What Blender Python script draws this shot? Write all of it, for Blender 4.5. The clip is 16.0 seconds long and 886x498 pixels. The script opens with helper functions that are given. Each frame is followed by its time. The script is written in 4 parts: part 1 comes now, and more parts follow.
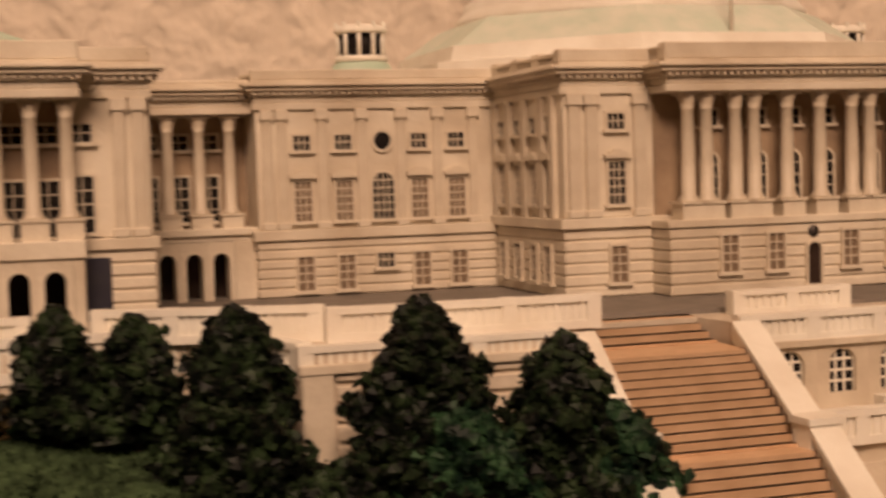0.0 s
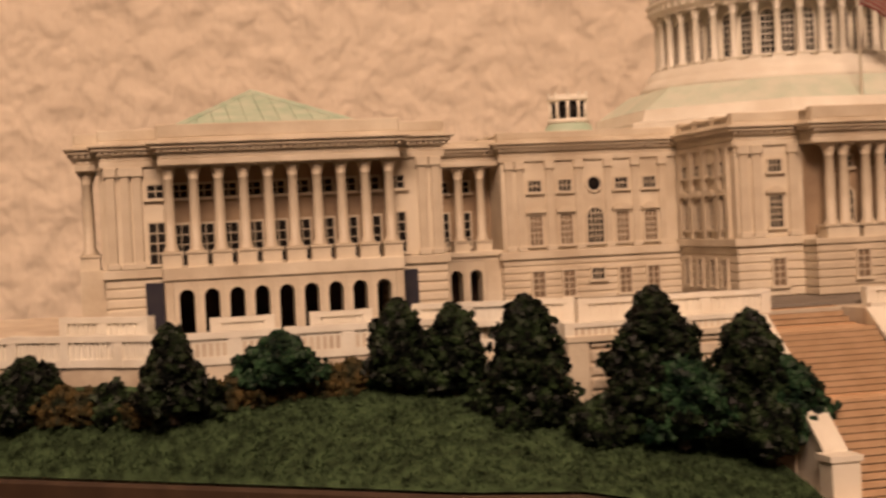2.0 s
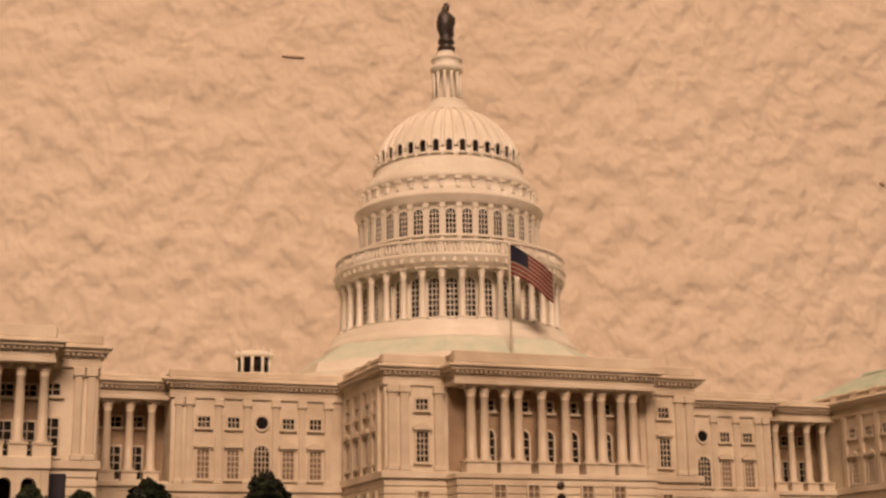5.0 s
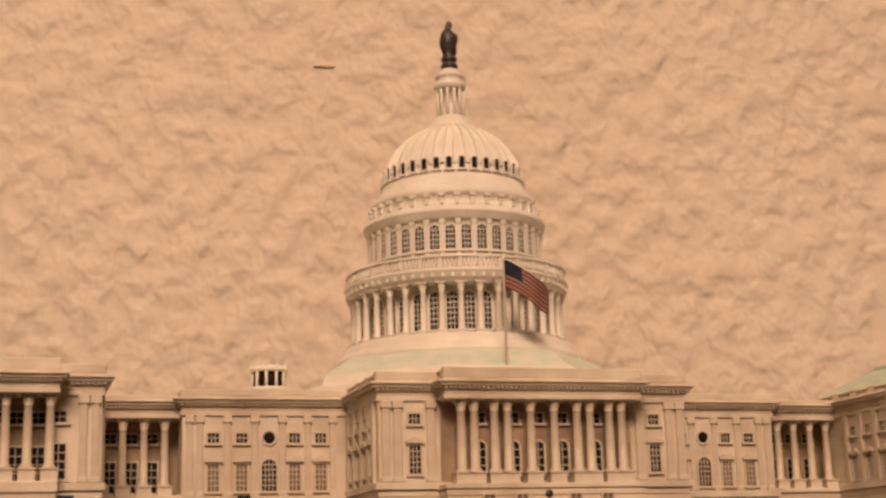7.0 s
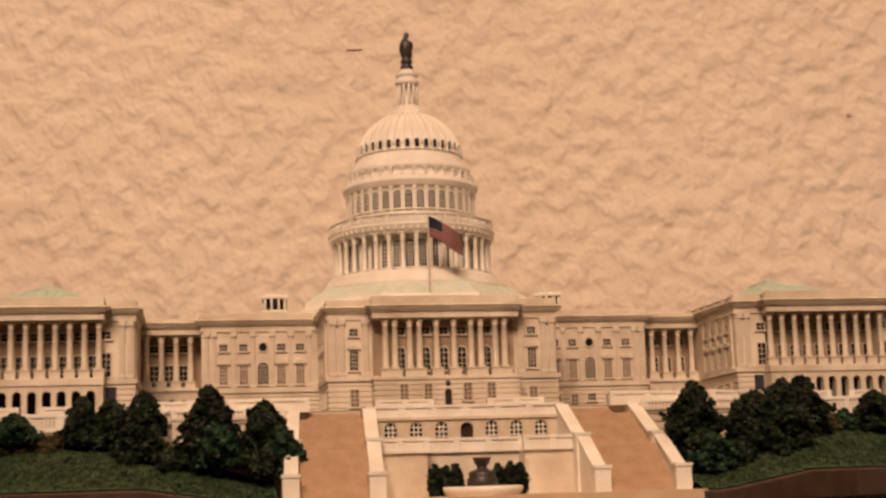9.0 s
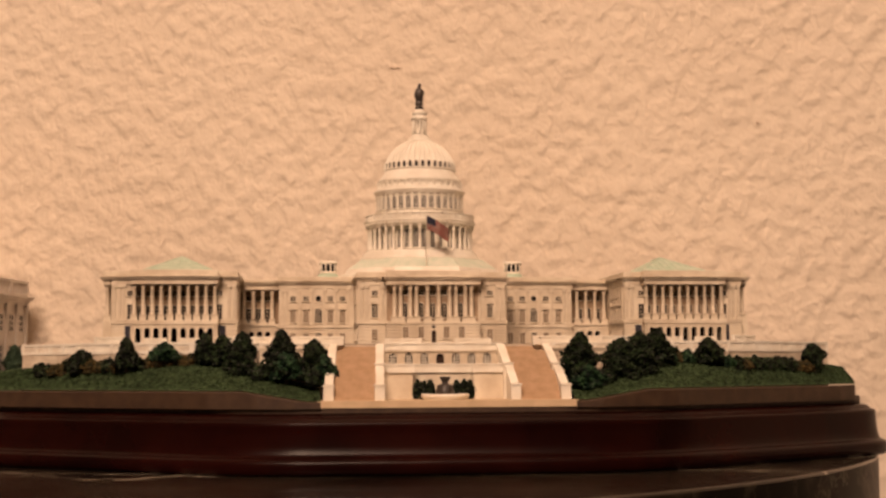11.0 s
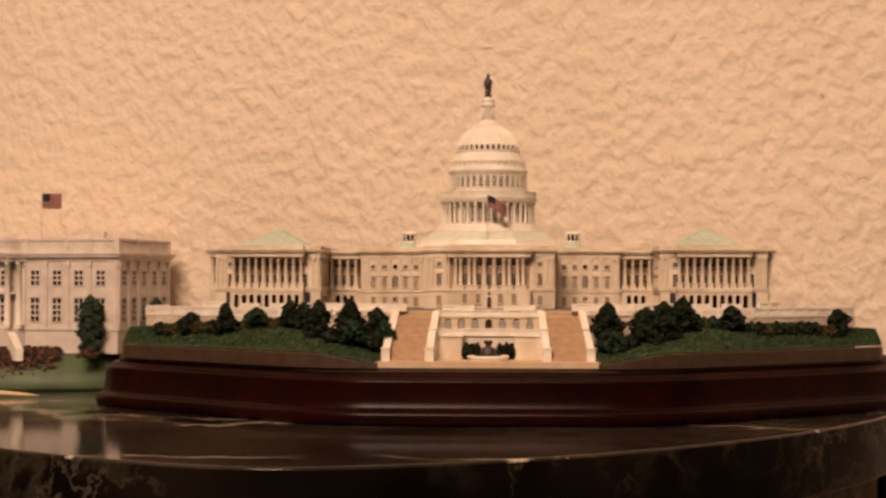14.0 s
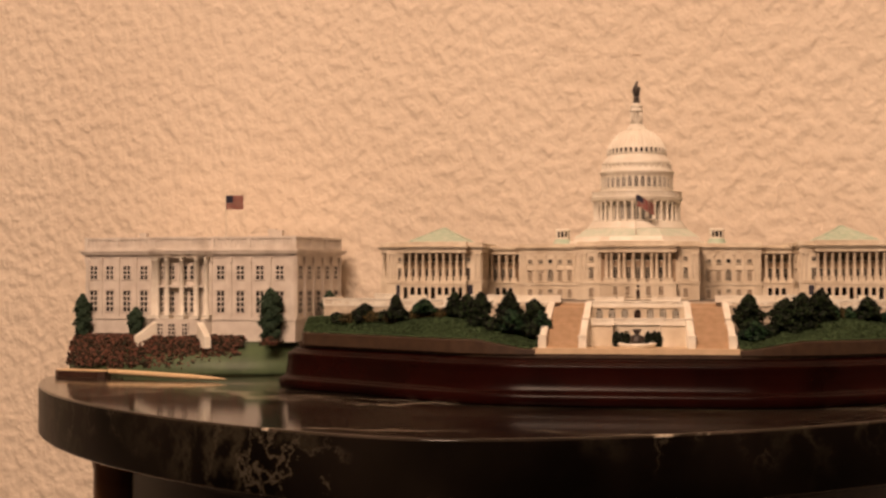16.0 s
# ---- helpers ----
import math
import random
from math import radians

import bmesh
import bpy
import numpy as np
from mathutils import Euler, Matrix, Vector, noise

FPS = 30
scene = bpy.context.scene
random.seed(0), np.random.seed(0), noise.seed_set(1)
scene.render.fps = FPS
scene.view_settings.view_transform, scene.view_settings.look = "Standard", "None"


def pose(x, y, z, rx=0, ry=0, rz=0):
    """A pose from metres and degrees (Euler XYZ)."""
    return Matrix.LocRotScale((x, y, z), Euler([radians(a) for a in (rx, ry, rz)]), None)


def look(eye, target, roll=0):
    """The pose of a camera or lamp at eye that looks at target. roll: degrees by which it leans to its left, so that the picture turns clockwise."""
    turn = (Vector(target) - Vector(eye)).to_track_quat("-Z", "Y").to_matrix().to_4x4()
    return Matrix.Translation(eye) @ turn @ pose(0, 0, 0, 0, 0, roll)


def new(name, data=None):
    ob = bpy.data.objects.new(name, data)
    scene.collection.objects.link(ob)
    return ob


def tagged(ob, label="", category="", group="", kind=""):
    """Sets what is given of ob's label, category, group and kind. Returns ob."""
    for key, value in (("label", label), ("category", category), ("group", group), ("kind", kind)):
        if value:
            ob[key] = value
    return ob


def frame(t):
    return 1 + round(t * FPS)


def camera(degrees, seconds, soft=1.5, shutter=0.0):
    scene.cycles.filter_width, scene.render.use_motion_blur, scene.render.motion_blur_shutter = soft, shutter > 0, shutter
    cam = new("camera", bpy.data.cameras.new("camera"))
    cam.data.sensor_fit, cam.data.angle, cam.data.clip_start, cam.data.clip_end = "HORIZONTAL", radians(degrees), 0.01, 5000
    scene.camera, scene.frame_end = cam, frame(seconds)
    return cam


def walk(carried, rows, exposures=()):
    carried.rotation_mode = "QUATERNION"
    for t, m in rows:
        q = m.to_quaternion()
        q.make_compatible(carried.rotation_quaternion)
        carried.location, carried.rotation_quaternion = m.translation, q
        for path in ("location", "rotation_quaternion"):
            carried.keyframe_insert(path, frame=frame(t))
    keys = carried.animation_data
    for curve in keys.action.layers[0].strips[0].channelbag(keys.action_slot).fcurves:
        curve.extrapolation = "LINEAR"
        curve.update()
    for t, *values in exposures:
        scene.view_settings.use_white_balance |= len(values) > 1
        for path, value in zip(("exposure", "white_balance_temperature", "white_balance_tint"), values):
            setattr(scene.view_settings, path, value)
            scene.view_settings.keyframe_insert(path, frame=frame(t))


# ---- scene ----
cam = camera(34.0, 16.0, soft=2.6, shutter=0.45)
TABLE = 0.80                      # height of the marble top over the floor
UP = TABLE + 0.0735               # world height of the model's own zero
ROWS = [
    (0, -0.1049, -0.1988, -0.0046, -17.73, -3.07, 1.74),
    (0.5, -0.1151, -0.2133, -0.0012, -14.49, -2.56, 2.09),
    (1, -0.1248, -0.2334, 0.0029, -11.95, -2.74, 2.15),
    (1.5, -0.1333, -0.2463, -0.0003, -10.81, -2.87, 2.40),
    (2, -0.1378, -0.2594, -0.0060, -12.66, -1.04, 2.74),
    (2.5, -0.1369, -0.2645, -0.0172, -16.09, 2.18, 2.08),
    (3, -0.1314, -0.2696, -0.0224, -18.76, 6.05, 2.50),
    (3.5, -0.1289, -0.2726, -0.0277, -20.38, 8.79, 2.60),
    (4, -0.1285, -0.2782, -0.0311, -21.07, 11.46, 1.73),
    (4.5, -0.1229, -0.2788, -0.0346, -21.47, 13.65, 1.12),
    (7, -0.1033, -0.3018, -0.0286, -17.05, 12.60, 1.63),
    (7.5, -0.0887, -0.3094, -0.0211, -16.23, 12.16, 2.47),
    (8, -0.0816, -0.3432, -0.0262, -14.40, 10.70, 2.15),
    (8.5, -0.0720, -0.3884, -0.0417, -11.64, 10.02, 1.85),
    (9, -0.0693, -0.4325, -0.0415, -9.78, 9.17, 1.82),
    (11.5, -0.0585, -0.6976, -0.0258, -4.96, 3.65, 0.62),
    (12, -0.0475, -0.7040, -0.0200, -3.47, 2.80, 1.24),
    (12.5, -0.0333, -0.7080, -0.0194, -2.25, 2.17, 0.90),
    (13, -0.0215, -0.7187, -0.0122, -1.39, 1.52, 0.56),
    (13.5, -0.0084, -0.7366, -0.0073, 0.07, 1.28, 0.12),
    (14, 0.0073, -0.7639, -0.0061, 2.40, 1.16, -0.06),
    (14.5, 0.0119, -0.7831, -0.0036, 4.60, 0.91, 0.01),
    (15, 0.0149, -0.8079, -0.0027, 6.30, 0.77, 0.19),
    (15.5, 0.0146, -0.8254, -0.0041, 7.59, 0.83, 0.14),
    (16, 0.0100, -0.8283, -0.0070, 8.38, 0.98, 0.06),
]


def eye_pose(x, y, z, yaw, pitch, lean):
    a, b = radians(yaw), radians(pitch)
    eye = Vector((x, y, z + UP))
    return look(eye, eye + Vector((-math.sin(a) * math.cos(b), math.cos(a) * math.cos(b), math.sin(b))), -lean)


walk(cam, [(t, eye_pose(*r)) for t, *r in ROWS], exposures=[(0.0, -0.2), (1.5, -0.13), (3.0, -0.03), (4.7, -0.11), (8.0, -0.14), (9.2, -0.04), (11.5, 0.08), (16.0, 0.06)])

# ---- light ----
world = bpy.data.worlds.new("room_air")
scene.world = world
world.use_nodes = True
world.node_tree.nodes["Background"].inputs[0].default_value = (1.0, 0.8, 0.6, 1)
world.node_tree.nodes["Background"].inputs[1].default_value = 0.004
scene.view_settings.exposure = 0.0
LAMP_COLOUR = (1.0, 0.652, 0.457)


def area_lamp(name, eye, target, size, watts):
    data = bpy.data.lights.new(name, "AREA")
    data.shape, data.size, data.energy, data.color = "DISK", size, watts, LAMP_COLOUR
    ob = new(name, data)
    ob.matrix_world = look(eye, target)
    return ob


area_lamp("ceiling_lamp_light", (-0.42, -1.60, 2.32), (-0.02, 0.1, 0.95), 1.0, 65.0)

# ---- materials ----


def material(name, colour, colour2=None, rough=0.6, scale=200.0, detail=6.0, bump=0.0, bump_scale=None, metal=0.0, spec=0.5, per_object=0.0, low=0.35, high=0.65):
    m = bpy.data.materials.new(name)
    m.use_nodes = True
    n, l = m.node_tree.nodes, m.node_tree.links
    b = n["Principled BSDF"]
    b.inputs["Roughness"].default_value = rough
    b.inputs["Metallic"].default_value = metal
    b.inputs["Specular IOR Level"].default_value = spec
    co = n.new("ShaderNodeTexCoord")
    no = n.new("ShaderNodeTexNoise")
    no.inputs["Scale"].default_value, no.inputs["Detail"].default_value = scale, detail
    l.new(co.outputs["Object"], no.inputs["Vector"])
    ramp = n.new("ShaderNodeValToRGB")
    ramp.color_ramp.elements[0].position, ramp.color_ramp.elements[1].position = low, high
    ramp.color_ramp.elements[0].color = (*(colour2 or colour), 1)
    ramp.color_ramp.elements[1].color = (*colour, 1)
    l.new(no.outputs["Fac"], ramp.inputs["Fac"])
    out = ramp.outputs["Color"]
    if per_object:
        info, hsv, mr = n.new("ShaderNodeObjectInfo"), n.new("ShaderNodeHueSaturation"), n.new("ShaderNodeMapRange")
        mr.inputs["To Min"].default_value, mr.inputs["To Max"].default_value = 1 - per_object, 1 + per_object
        l.new(info.outputs["Random"], mr.inputs["Value"])
        l.new(mr.outputs["Result"], hsv.inputs["Value"])
        l.new(out, hsv.inputs["Color"])
        out = hsv.outputs["Color"]
    l.new(out, b.inputs["Base Color"])
    if bump:
        n2, bp = n.new("ShaderNodeTexNoise"), n.new("ShaderNodeBump")
        n2.inputs["Scale"].default_value, n2.inputs["Detail"].default_value = bump_scale or scale * 3, 5
        l.new(co.outputs["Object"], n2.inputs["Vector"])
        l.new(n2.outputs["Fac"], bp.inputs["Height"])
        bp.inputs["Distance"].default_value, bp.inputs["Strength"].default_value = bump, 1.0
        l.new(bp.outputs["Normal"], b.inputs["Normal"])
    return m


STONE = material("cream_resin", (0.77, 0.695, 0.565), (0.56, 0.475, 0.36), 0.45, 90, bump=0.00012, bump_scale=900)
STONE_WASH = material("washed_resin", (0.70, 0.62, 0.50), (0.50, 0.41, 0.31), 0.6, 160, bump=0.00015, bump_scale=700)
WHITE = material("white_resin", (0.87, 0.84, 0.75), (0.75, 0.70, 0.60), 0.45, 120, bump=0.0001, bump_scale=900)
GREY_WHITE = material("grey_white_resin", (0.73, 0.68, 0.615), (0.60, 0.545, 0.485), 0.55, 110, bump=0.0001, bump_scale=900)
COPPER = material("verdigris_paint", (0.55, 0.63, 0.52), (0.68, 0.70, 0.60), 0.6, 260, bump=0.0001)
ROOF_GREEN = material("green_roof_paint", (0.40, 0.54, 0.42), (0.56, 0.63, 0.52), 0.6, 260, bump=0.0001)
STEP = material("tan_step_paint", (0.64, 0.43, 0.265), (0.54, 0.35, 0.205), 0.65, 300, bump=0.0001)
PAVING = material("tan_paving", (0.66, 0.50, 0.33), (0.56, 0.42, 0.27), 0.65, 150, bump=0.0001)
FLOOR_GREY = material("grey_terrace_paint", (0.16, 0.14, 0.12), (0.22, 0.19, 0.16), 0.7, 300)
DARK = material("dark_glass_paint", (0.010, 0.008, 0.008), (0.022, 0.018, 0.016), 0.5, 300, spec=0.1)
# brown wash for porch walls, darkened to hold the shade behind the columns
PORCH_SHADE = material("shaded_brown_wash", (0.42, 0.31, 0.205), (0.25, 0.175, 0.115), 0.6, 160)
# near-black brown: painted shade inside the arcades, also the colour of doors
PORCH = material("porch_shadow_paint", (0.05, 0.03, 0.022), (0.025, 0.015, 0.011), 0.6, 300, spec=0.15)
DOOR_BLUE = material("dark_blue_paint", (0.030, 0.030, 0.046), (0.045, 0.043, 0.055), 0.5, 300, spec=0.15)
PANE_BROWN = material("brown_washed_pane", (0.24, 0.17, 0.11), (0.15, 0.105, 0.07), 0.5, 500)
BRONZE = material("dark_bronze_paint", (0.028, 0.022, 0.020), (0.05, 0.038, 0.03), 0.4, 400, bump=0.0002)
GRASS = material("flocked_grass", (0.068, 0.108, 0.050), (0.024, 0.038, 0.018), 0.9, 420, bump=0.0012, bump_scale=600, spec=0.1)
DARK_SOIL = material("dark_planting_soil", (0.030, 0.024, 0.016), (0.012, 0.011, 0.007), 0.95, 300, bump=0.0008, spec=0.1)
SOIL = material("brown_soil", (0.09, 0.065, 0.04), (0.05, 0.035, 0.022), 0.95, 500, bump=0.0008)
# leaf greens; the near-black in the noise paints shade into gaps between leaves
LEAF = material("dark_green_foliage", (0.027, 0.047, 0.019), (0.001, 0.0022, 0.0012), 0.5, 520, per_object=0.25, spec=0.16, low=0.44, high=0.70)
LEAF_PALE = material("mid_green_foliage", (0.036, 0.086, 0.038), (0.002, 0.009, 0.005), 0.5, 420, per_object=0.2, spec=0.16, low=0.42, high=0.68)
LEAF_TEAL = material("teal_green_foliage", (0.060, 0.100, 0.062), (0.012, 0.024, 0.015), 0.6, 500, spec=0.15)
LEAF_AUTUMN = material("autumn_foliage", (0.09, 0.06, 0.018), (0.008, 0.013, 0.005), 0.75, 380, spec=0.25)
FLOWER = material("red_brown_flowers", (0.20, 0.085, 0.06), (0.022, 0.020, 0.011), 0.7, 420, spec=0.25, low=0.44, high=0.66)
MAHOGANY = material("dark_mahogany", (0.016, 0.0027, 0.0018), (0.006, 0.0011, 0.0009), 0.27, 30, spec=0.10, bump=0.00005, bump_scale=200)
LIP_BROWN = material("brown_painted_edge", (0.060, 0.034, 0.019), (0.038, 0.020, 0.011), 0.55, 200)
FLAG_RED = material("flag_red", (0.33, 0.022, 0.025), None, 0.7)
FLAG_WHITE = material("flag_white", (0.46, 0.38, 0.33), None, 0.7)
FLAG_BLUE = material("flag_blue", (0.035, 0.035, 0.075), None, 0.7)
PICK_WOOD = material("pale_pick_wood", (0.76, 0.58, 0.36), (0.66, 0.47, 0.26), 0.5, 200)
PICK_DARK = material("dark_varnished_wood", (0.03, 0.013, 0.01), (0.06, 0.03, 0.018), 0.4, 300)
LEG_WOOD = material("brown_leg_wood", (0.34, 0.18, 0.10), (0.24, 0.12, 0.065), 0.4, 40)
CABINET = material("black_brown_wood", (0.006, 0.0045, 0.004), (0.010, 0.007, 0.006), 0.5, 40, spec=0.1)
NICK = material("brown_plaster_stain", (0.66, 0.54, 0.42), (0.55, 0.43, 0.32), 0.9, 300)
CEILING = material("ceiling_paint", (0.72, 0.66, 0.58), (0.66, 0.60, 0.52), 0.9, 12)
# for unseen walls and floor, kept dark so that little light bounces back
DARK_WALL = material("unseen_dark_wall", (0.20, 0.155, 0.115), (0.17, 0.13, 0.095), 0.9, 8)
DARK_FLOOR = material("unseen_dark_floor", (0.05, 0.037, 0.026), (0.03, 0.022, 0.016), 0.95, 120)


def stucco():
    m = material("knockdown_stucco", (0.80, 0.70, 0.575), (0.76, 0.655, 0.53), 0.85, 6)
    n, l = m.node_tree.nodes, m.node_tree.links
    b = n["Principled BSDF"]
    co, mp = n.new("ShaderNodeTexCoord"), n.new("ShaderNodeMapping")
    mp.inputs["Scale"].default_value = (1.1, 1.0, 0.95)
    l.new(co.outputs["Object"], mp.inputs["Vector"])
    big, fine = n.new("ShaderNodeTexNoise"), n.new("ShaderNodeTexNoise")
    big.inputs["Scale"].default_value, big.inputs["Detail"].default_value, big.inputs["Roughness"].default_value, big.inputs["Distortion"].default_value = 100, 2.0, 0.42, 0.1
    fine.inputs["Scale"].default_value, fine.inputs["Detail"].default_value = 420, 3
    ramp = n.new("ShaderNodeValToRGB")
    ramp.color_ramp.interpolation = "B_SPLINE"
    ramp.color_ramp.elements[0].position, ramp.color_ramp.elements[1].position = 0.36, 0.68
    l.new(mp.outputs["Vector"], big.inputs["Vector"])
    l.new(mp.outputs["Vector"], fine.inputs["Vector"])
    l.new(big.outputs["Fac"], ramp.inputs["Fac"])
    mix = n.new("ShaderNodeMath")
    mix.operation, mix.inputs[1].default_value = "MULTIPLY_ADD", 0.04
    l.new(fine.outputs["Fac"], mix.inputs[0])
    l.new(ramp.outputs["Color"], mix.inputs[2])
    bp = n.new("ShaderNodeBump")
    bp.inputs["Distance"].default_value, bp.inputs["Strength"].default_value = 0.0028, 0.74
    l.new(mix.outputs[0], bp.inputs["Height"])
    l.new(bp.outputs["Normal"], b.inputs["Normal"])
    return m


def marble(name, base, rough, spec, layers):
    m = material(name, base, tuple(v * 0.22 for v in base), rough, 11, 9, spec=spec, low=0.38, high=0.70)
    n, l = m.node_tree.nodes, m.node_tree.links
    b = n["Principled BSDF"]
    last = b.inputs["Base Color"].links[0].from_socket
    co, warp = n.new("ShaderNodeTexCoord"), n.new("ShaderNodeTexNoise")
    warp.inputs["Scale"].default_value, warp.inputs["Detail"].default_value, warp.inputs["Roughness"].default_value = 8, 8, 0.62
    l.new(co.outputs["Object"], warp.inputs["Vector"])
    for stretch, bend, scale, width, colour, strength, patch, cut in layers:
        along, add = n.new("ShaderNodeMapping"), n.new("ShaderNodeVectorMath")
        along.inputs["Scale"].default_value = stretch
        along.inputs["Rotation"].default_value = (0, 0, radians(-7))
        l.new(co.outputs["Object"], along.inputs["Vector"])
        add.operation = "MULTIPLY_ADD"
        add.inputs[1].default_value = (bend,) * 3
        l.new(warp.outputs["Color"], add.inputs[0])
        l.new(along.outputs["Vector"], add.inputs[2])
        vo = n.new("ShaderNodeTexVoronoi")
        vo.feature = "DISTANCE_TO_EDGE"
        vo.inputs["Scale"].default_value = scale
        l.new(add.outputs["Vector"], vo.inputs["Vector"])
        ramp = n.new("ShaderNodeValToRGB")
        ramp.color_ramp.elements[0].position, ramp.color_ramp.elements[1].position = 0.0, width
        ramp.color_ramp.elements[0].color, ramp.color_ramp.elements[1].color = (strength,) * 3 + (1,), (0, 0, 0, 1)
        l.new(vo.outputs["Distance"], ramp.inputs["Fac"])
        fade, fr = n.new("ShaderNodeTexNoise"), n.new("ShaderNodeValToRGB")
        fade.inputs["Scale"].default_value, fade.inputs["Detail"].default_value = patch, 4
        l.new(co.outputs["Object"], fade.inputs["Vector"])
        fr.color_ramp.elements[0].position, fr.color_ramp.elements[1].position = cut, cut + 0.12
        l.new(fade.outputs["Fac"], fr.inputs["Fac"])
        mul, mix = n.new("ShaderNodeMath"), n.new("ShaderNodeMix")
        mul.operation, mix.data_type = "MULTIPLY", "RGBA"
        l.new(ramp.outputs["Color"], mul.inputs[0])
        l.new(fr.outputs["Color"], mul.inputs[1])
        l.new(mul.outputs[0], mix.inputs["Factor"])
        for k in mix.inputs:
            if k.name == "A" and k.type == "RGBA":
                l.new(last, k)
            if k.name == "B" and k.type == "RGBA":
                k.default_value = (*colour, 1)
        last = [k for k in mix.outputs if k.type == "RGBA"][0]
    l.new(last, b.inputs["Base Color"])
    return m


# veins of the marble: stretch, warp, scale, width, colour, strength, patch scale, patch threshold
LONG_VEIN = ((0.16, 1.0, 0.9), 0.10, 8.0, 0.020, (0.55, 0.48, 0.38), 0.9, 5.0, 0.36)
KNOT = ((0.9, 0.9, 0.8), 0.30, 14.0, 0.10, (0.052, 0.044, 0.029), 0.75, 7.0, 0.46)
HAIRLINE = ((0.8, 1.0, 0.7), 0.22, 22.0, 0.035, (0.13, 0.11, 0.078), 0.6, 8.0, 0.46)
CRACK = ((0.9, 1.0, 0.6), 0.20, 11.0, 0.016, (0.16, 0.135, 0.10), 0.4, 6.0, 0.49)
STUCCO = stucco()
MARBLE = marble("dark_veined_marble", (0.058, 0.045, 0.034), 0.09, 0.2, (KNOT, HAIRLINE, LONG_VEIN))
# same stone darkened and dulled: the slab edge's shade is in the colour
MARBLE_EDGE_SHADED = marble("shaded_marble_edge", (0.014, 0.0105, 0.0078), 0.3, 0.012, (KNOT, HAIRLINE, CRACK))

# ---- mesh helpers: sizes in millimetres of the model ----
MM = 0.001


def box(bm, x0, x1, y0, y1, z0, z1, mat=0):
    x0, x1 = sorted((x0, x1))
    y0, y1 = sorted((y0, y1))
    v = [bm.verts.new((x * MM, y * MM, z * MM)) for z in (z0, z1) for x, y in ((x0, y0), (x1, y0), (x1, y1), (x0, y1))]
    for q in ((3, 2, 1, 0), (4, 5, 6, 7), (0, 1, 5, 4), (1, 2, 6, 5), (2, 3, 7, 6), (3, 0, 4, 7)):
        f = bm.faces.new([v[i] for i in q])
        f.material_index = mat


def prism(bm, outline, z0, z1, mat=0):
    """A closed outline (counter-clockwise, mm) drawn up from z0 to z1."""
    a = [bm.verts.new((x * MM, y * MM, z0 * MM)) for x, y in outline]
    b = [bm.verts.new((x * MM, y * MM, z1 * MM)) for x, y in outline]
    k = len(outline)
    for i in range(k):
        bm.faces.new((a[i], a[(i + 1) % k], b[(i + 1) % k], b[i])).material_index = mat
    bm.faces.new(b).material_index = mat
    bm.faces.new(a[::-1]).material_index = mat


def lathe(bm, profile, segs=24, cx=0.0, cy=0.0, mat=0, phase=0.0, smooth=True):
    """A profile of (radius, height) in mm, from low to high, turned about the z axis."""
    rings = []
    for r, z in profile:
        if r < 1e-4:
            rings.append([bm.verts.new((cx * MM, cy * MM, z * MM))])
        else:
            rings.append([bm.verts.new(((cx + r * math.cos(phase + 2 * math.pi * i / segs)) * MM, (cy + r * math.sin(phase + 2 * math.pi * i / segs)) * MM, z * MM)) for i in range(segs)])
    for a, b in zip(rings, rings[1:]):
        for i in range(segs):
            j = (i + 1) % segs
            q = [a[i % len(a)], a[j % len(a)], b[j % len(b)], b[i % len(b)]]
            q = [v for k, v in enumerate(q) if v not in q[:k]]
            if len(q) > 2:
                f = bm.faces.new(q)
                f.material_index, f.smooth = mat, smooth
    for ring, flip in ((rings[0], True), (rings[-1], False)):
        if len(ring) > 2:
            bm.faces.new(ring[::-1] if flip else ring).material_index = mat


def mesh_of(name, bm, mats):
    me = bpy.data.meshes.new(name)
    bm.normal_update()
    bm.to_mesh(me)
    bm.free()
    for m in mats if isinstance(mats, (list, tuple)) else [mats]:
        me.materials.append(m)
    return me


def part(name, data, mats=None, parent=None, label="", at=None, kind=""):
    """Links a bmesh or a mesh as one object under its thing."""
    me = mesh_of(name, data, mats) if isinstance(data, bmesh.types.BMesh) else data
    ob = new(name, me)
    ob.parent = parent
    if at is not None:
        ob.matrix_basis = at
    return tagged(ob, label=label, kind=kind)


def mm(x, y, z, rz=0.0, rx=0.0, ry=0.0):
    return pose(x * MM, y * MM, z * MM, rx, ry, rz)


def empty(name, m, label, category, group=""):
    ob = new(name)
    ob.matrix_basis = m
    return tagged(ob, label=label, category=category, group=group)


# ---- room ----
def setting(name, bm, mat, label, m=None):
    ob = new(name, mesh_of(name, bm, mat))
    if m is not None:
        ob.matrix_basis = m
    return tagged(ob, label=label, kind="structure")


WALL_Y, WALL_TURN = 157, -10.7      # the wall stands a little askew behind the model
ROOM = pose(0, WALL_Y * MM, 0, 0, 0, WALL_TURN)


def wall_line(x):
    return WALL_Y + x * math.tan(radians(WALL_TURN))


def slab_box(name, x0, x1, y0, y1, z0, z1, mat, label):
    bm = bmesh.new()
    box(bm, x0, x1, y0, y1, z0, z1)
    return setting(name, bm, mat, label, ROOM)


slab_box("wall_north", -2100, 2100, 0, 120, 0, 2500, STUCCO, "beige painted wall with coarse knockdown stucco")
# unseen closing walls and floor, added dark to hold down the fill light
slab_box("wall_south", -2100, 2100, -3700, -3580, 0, 2500, DARK_WALL, "unseen wall behind, dark taupe to cut bounced light")
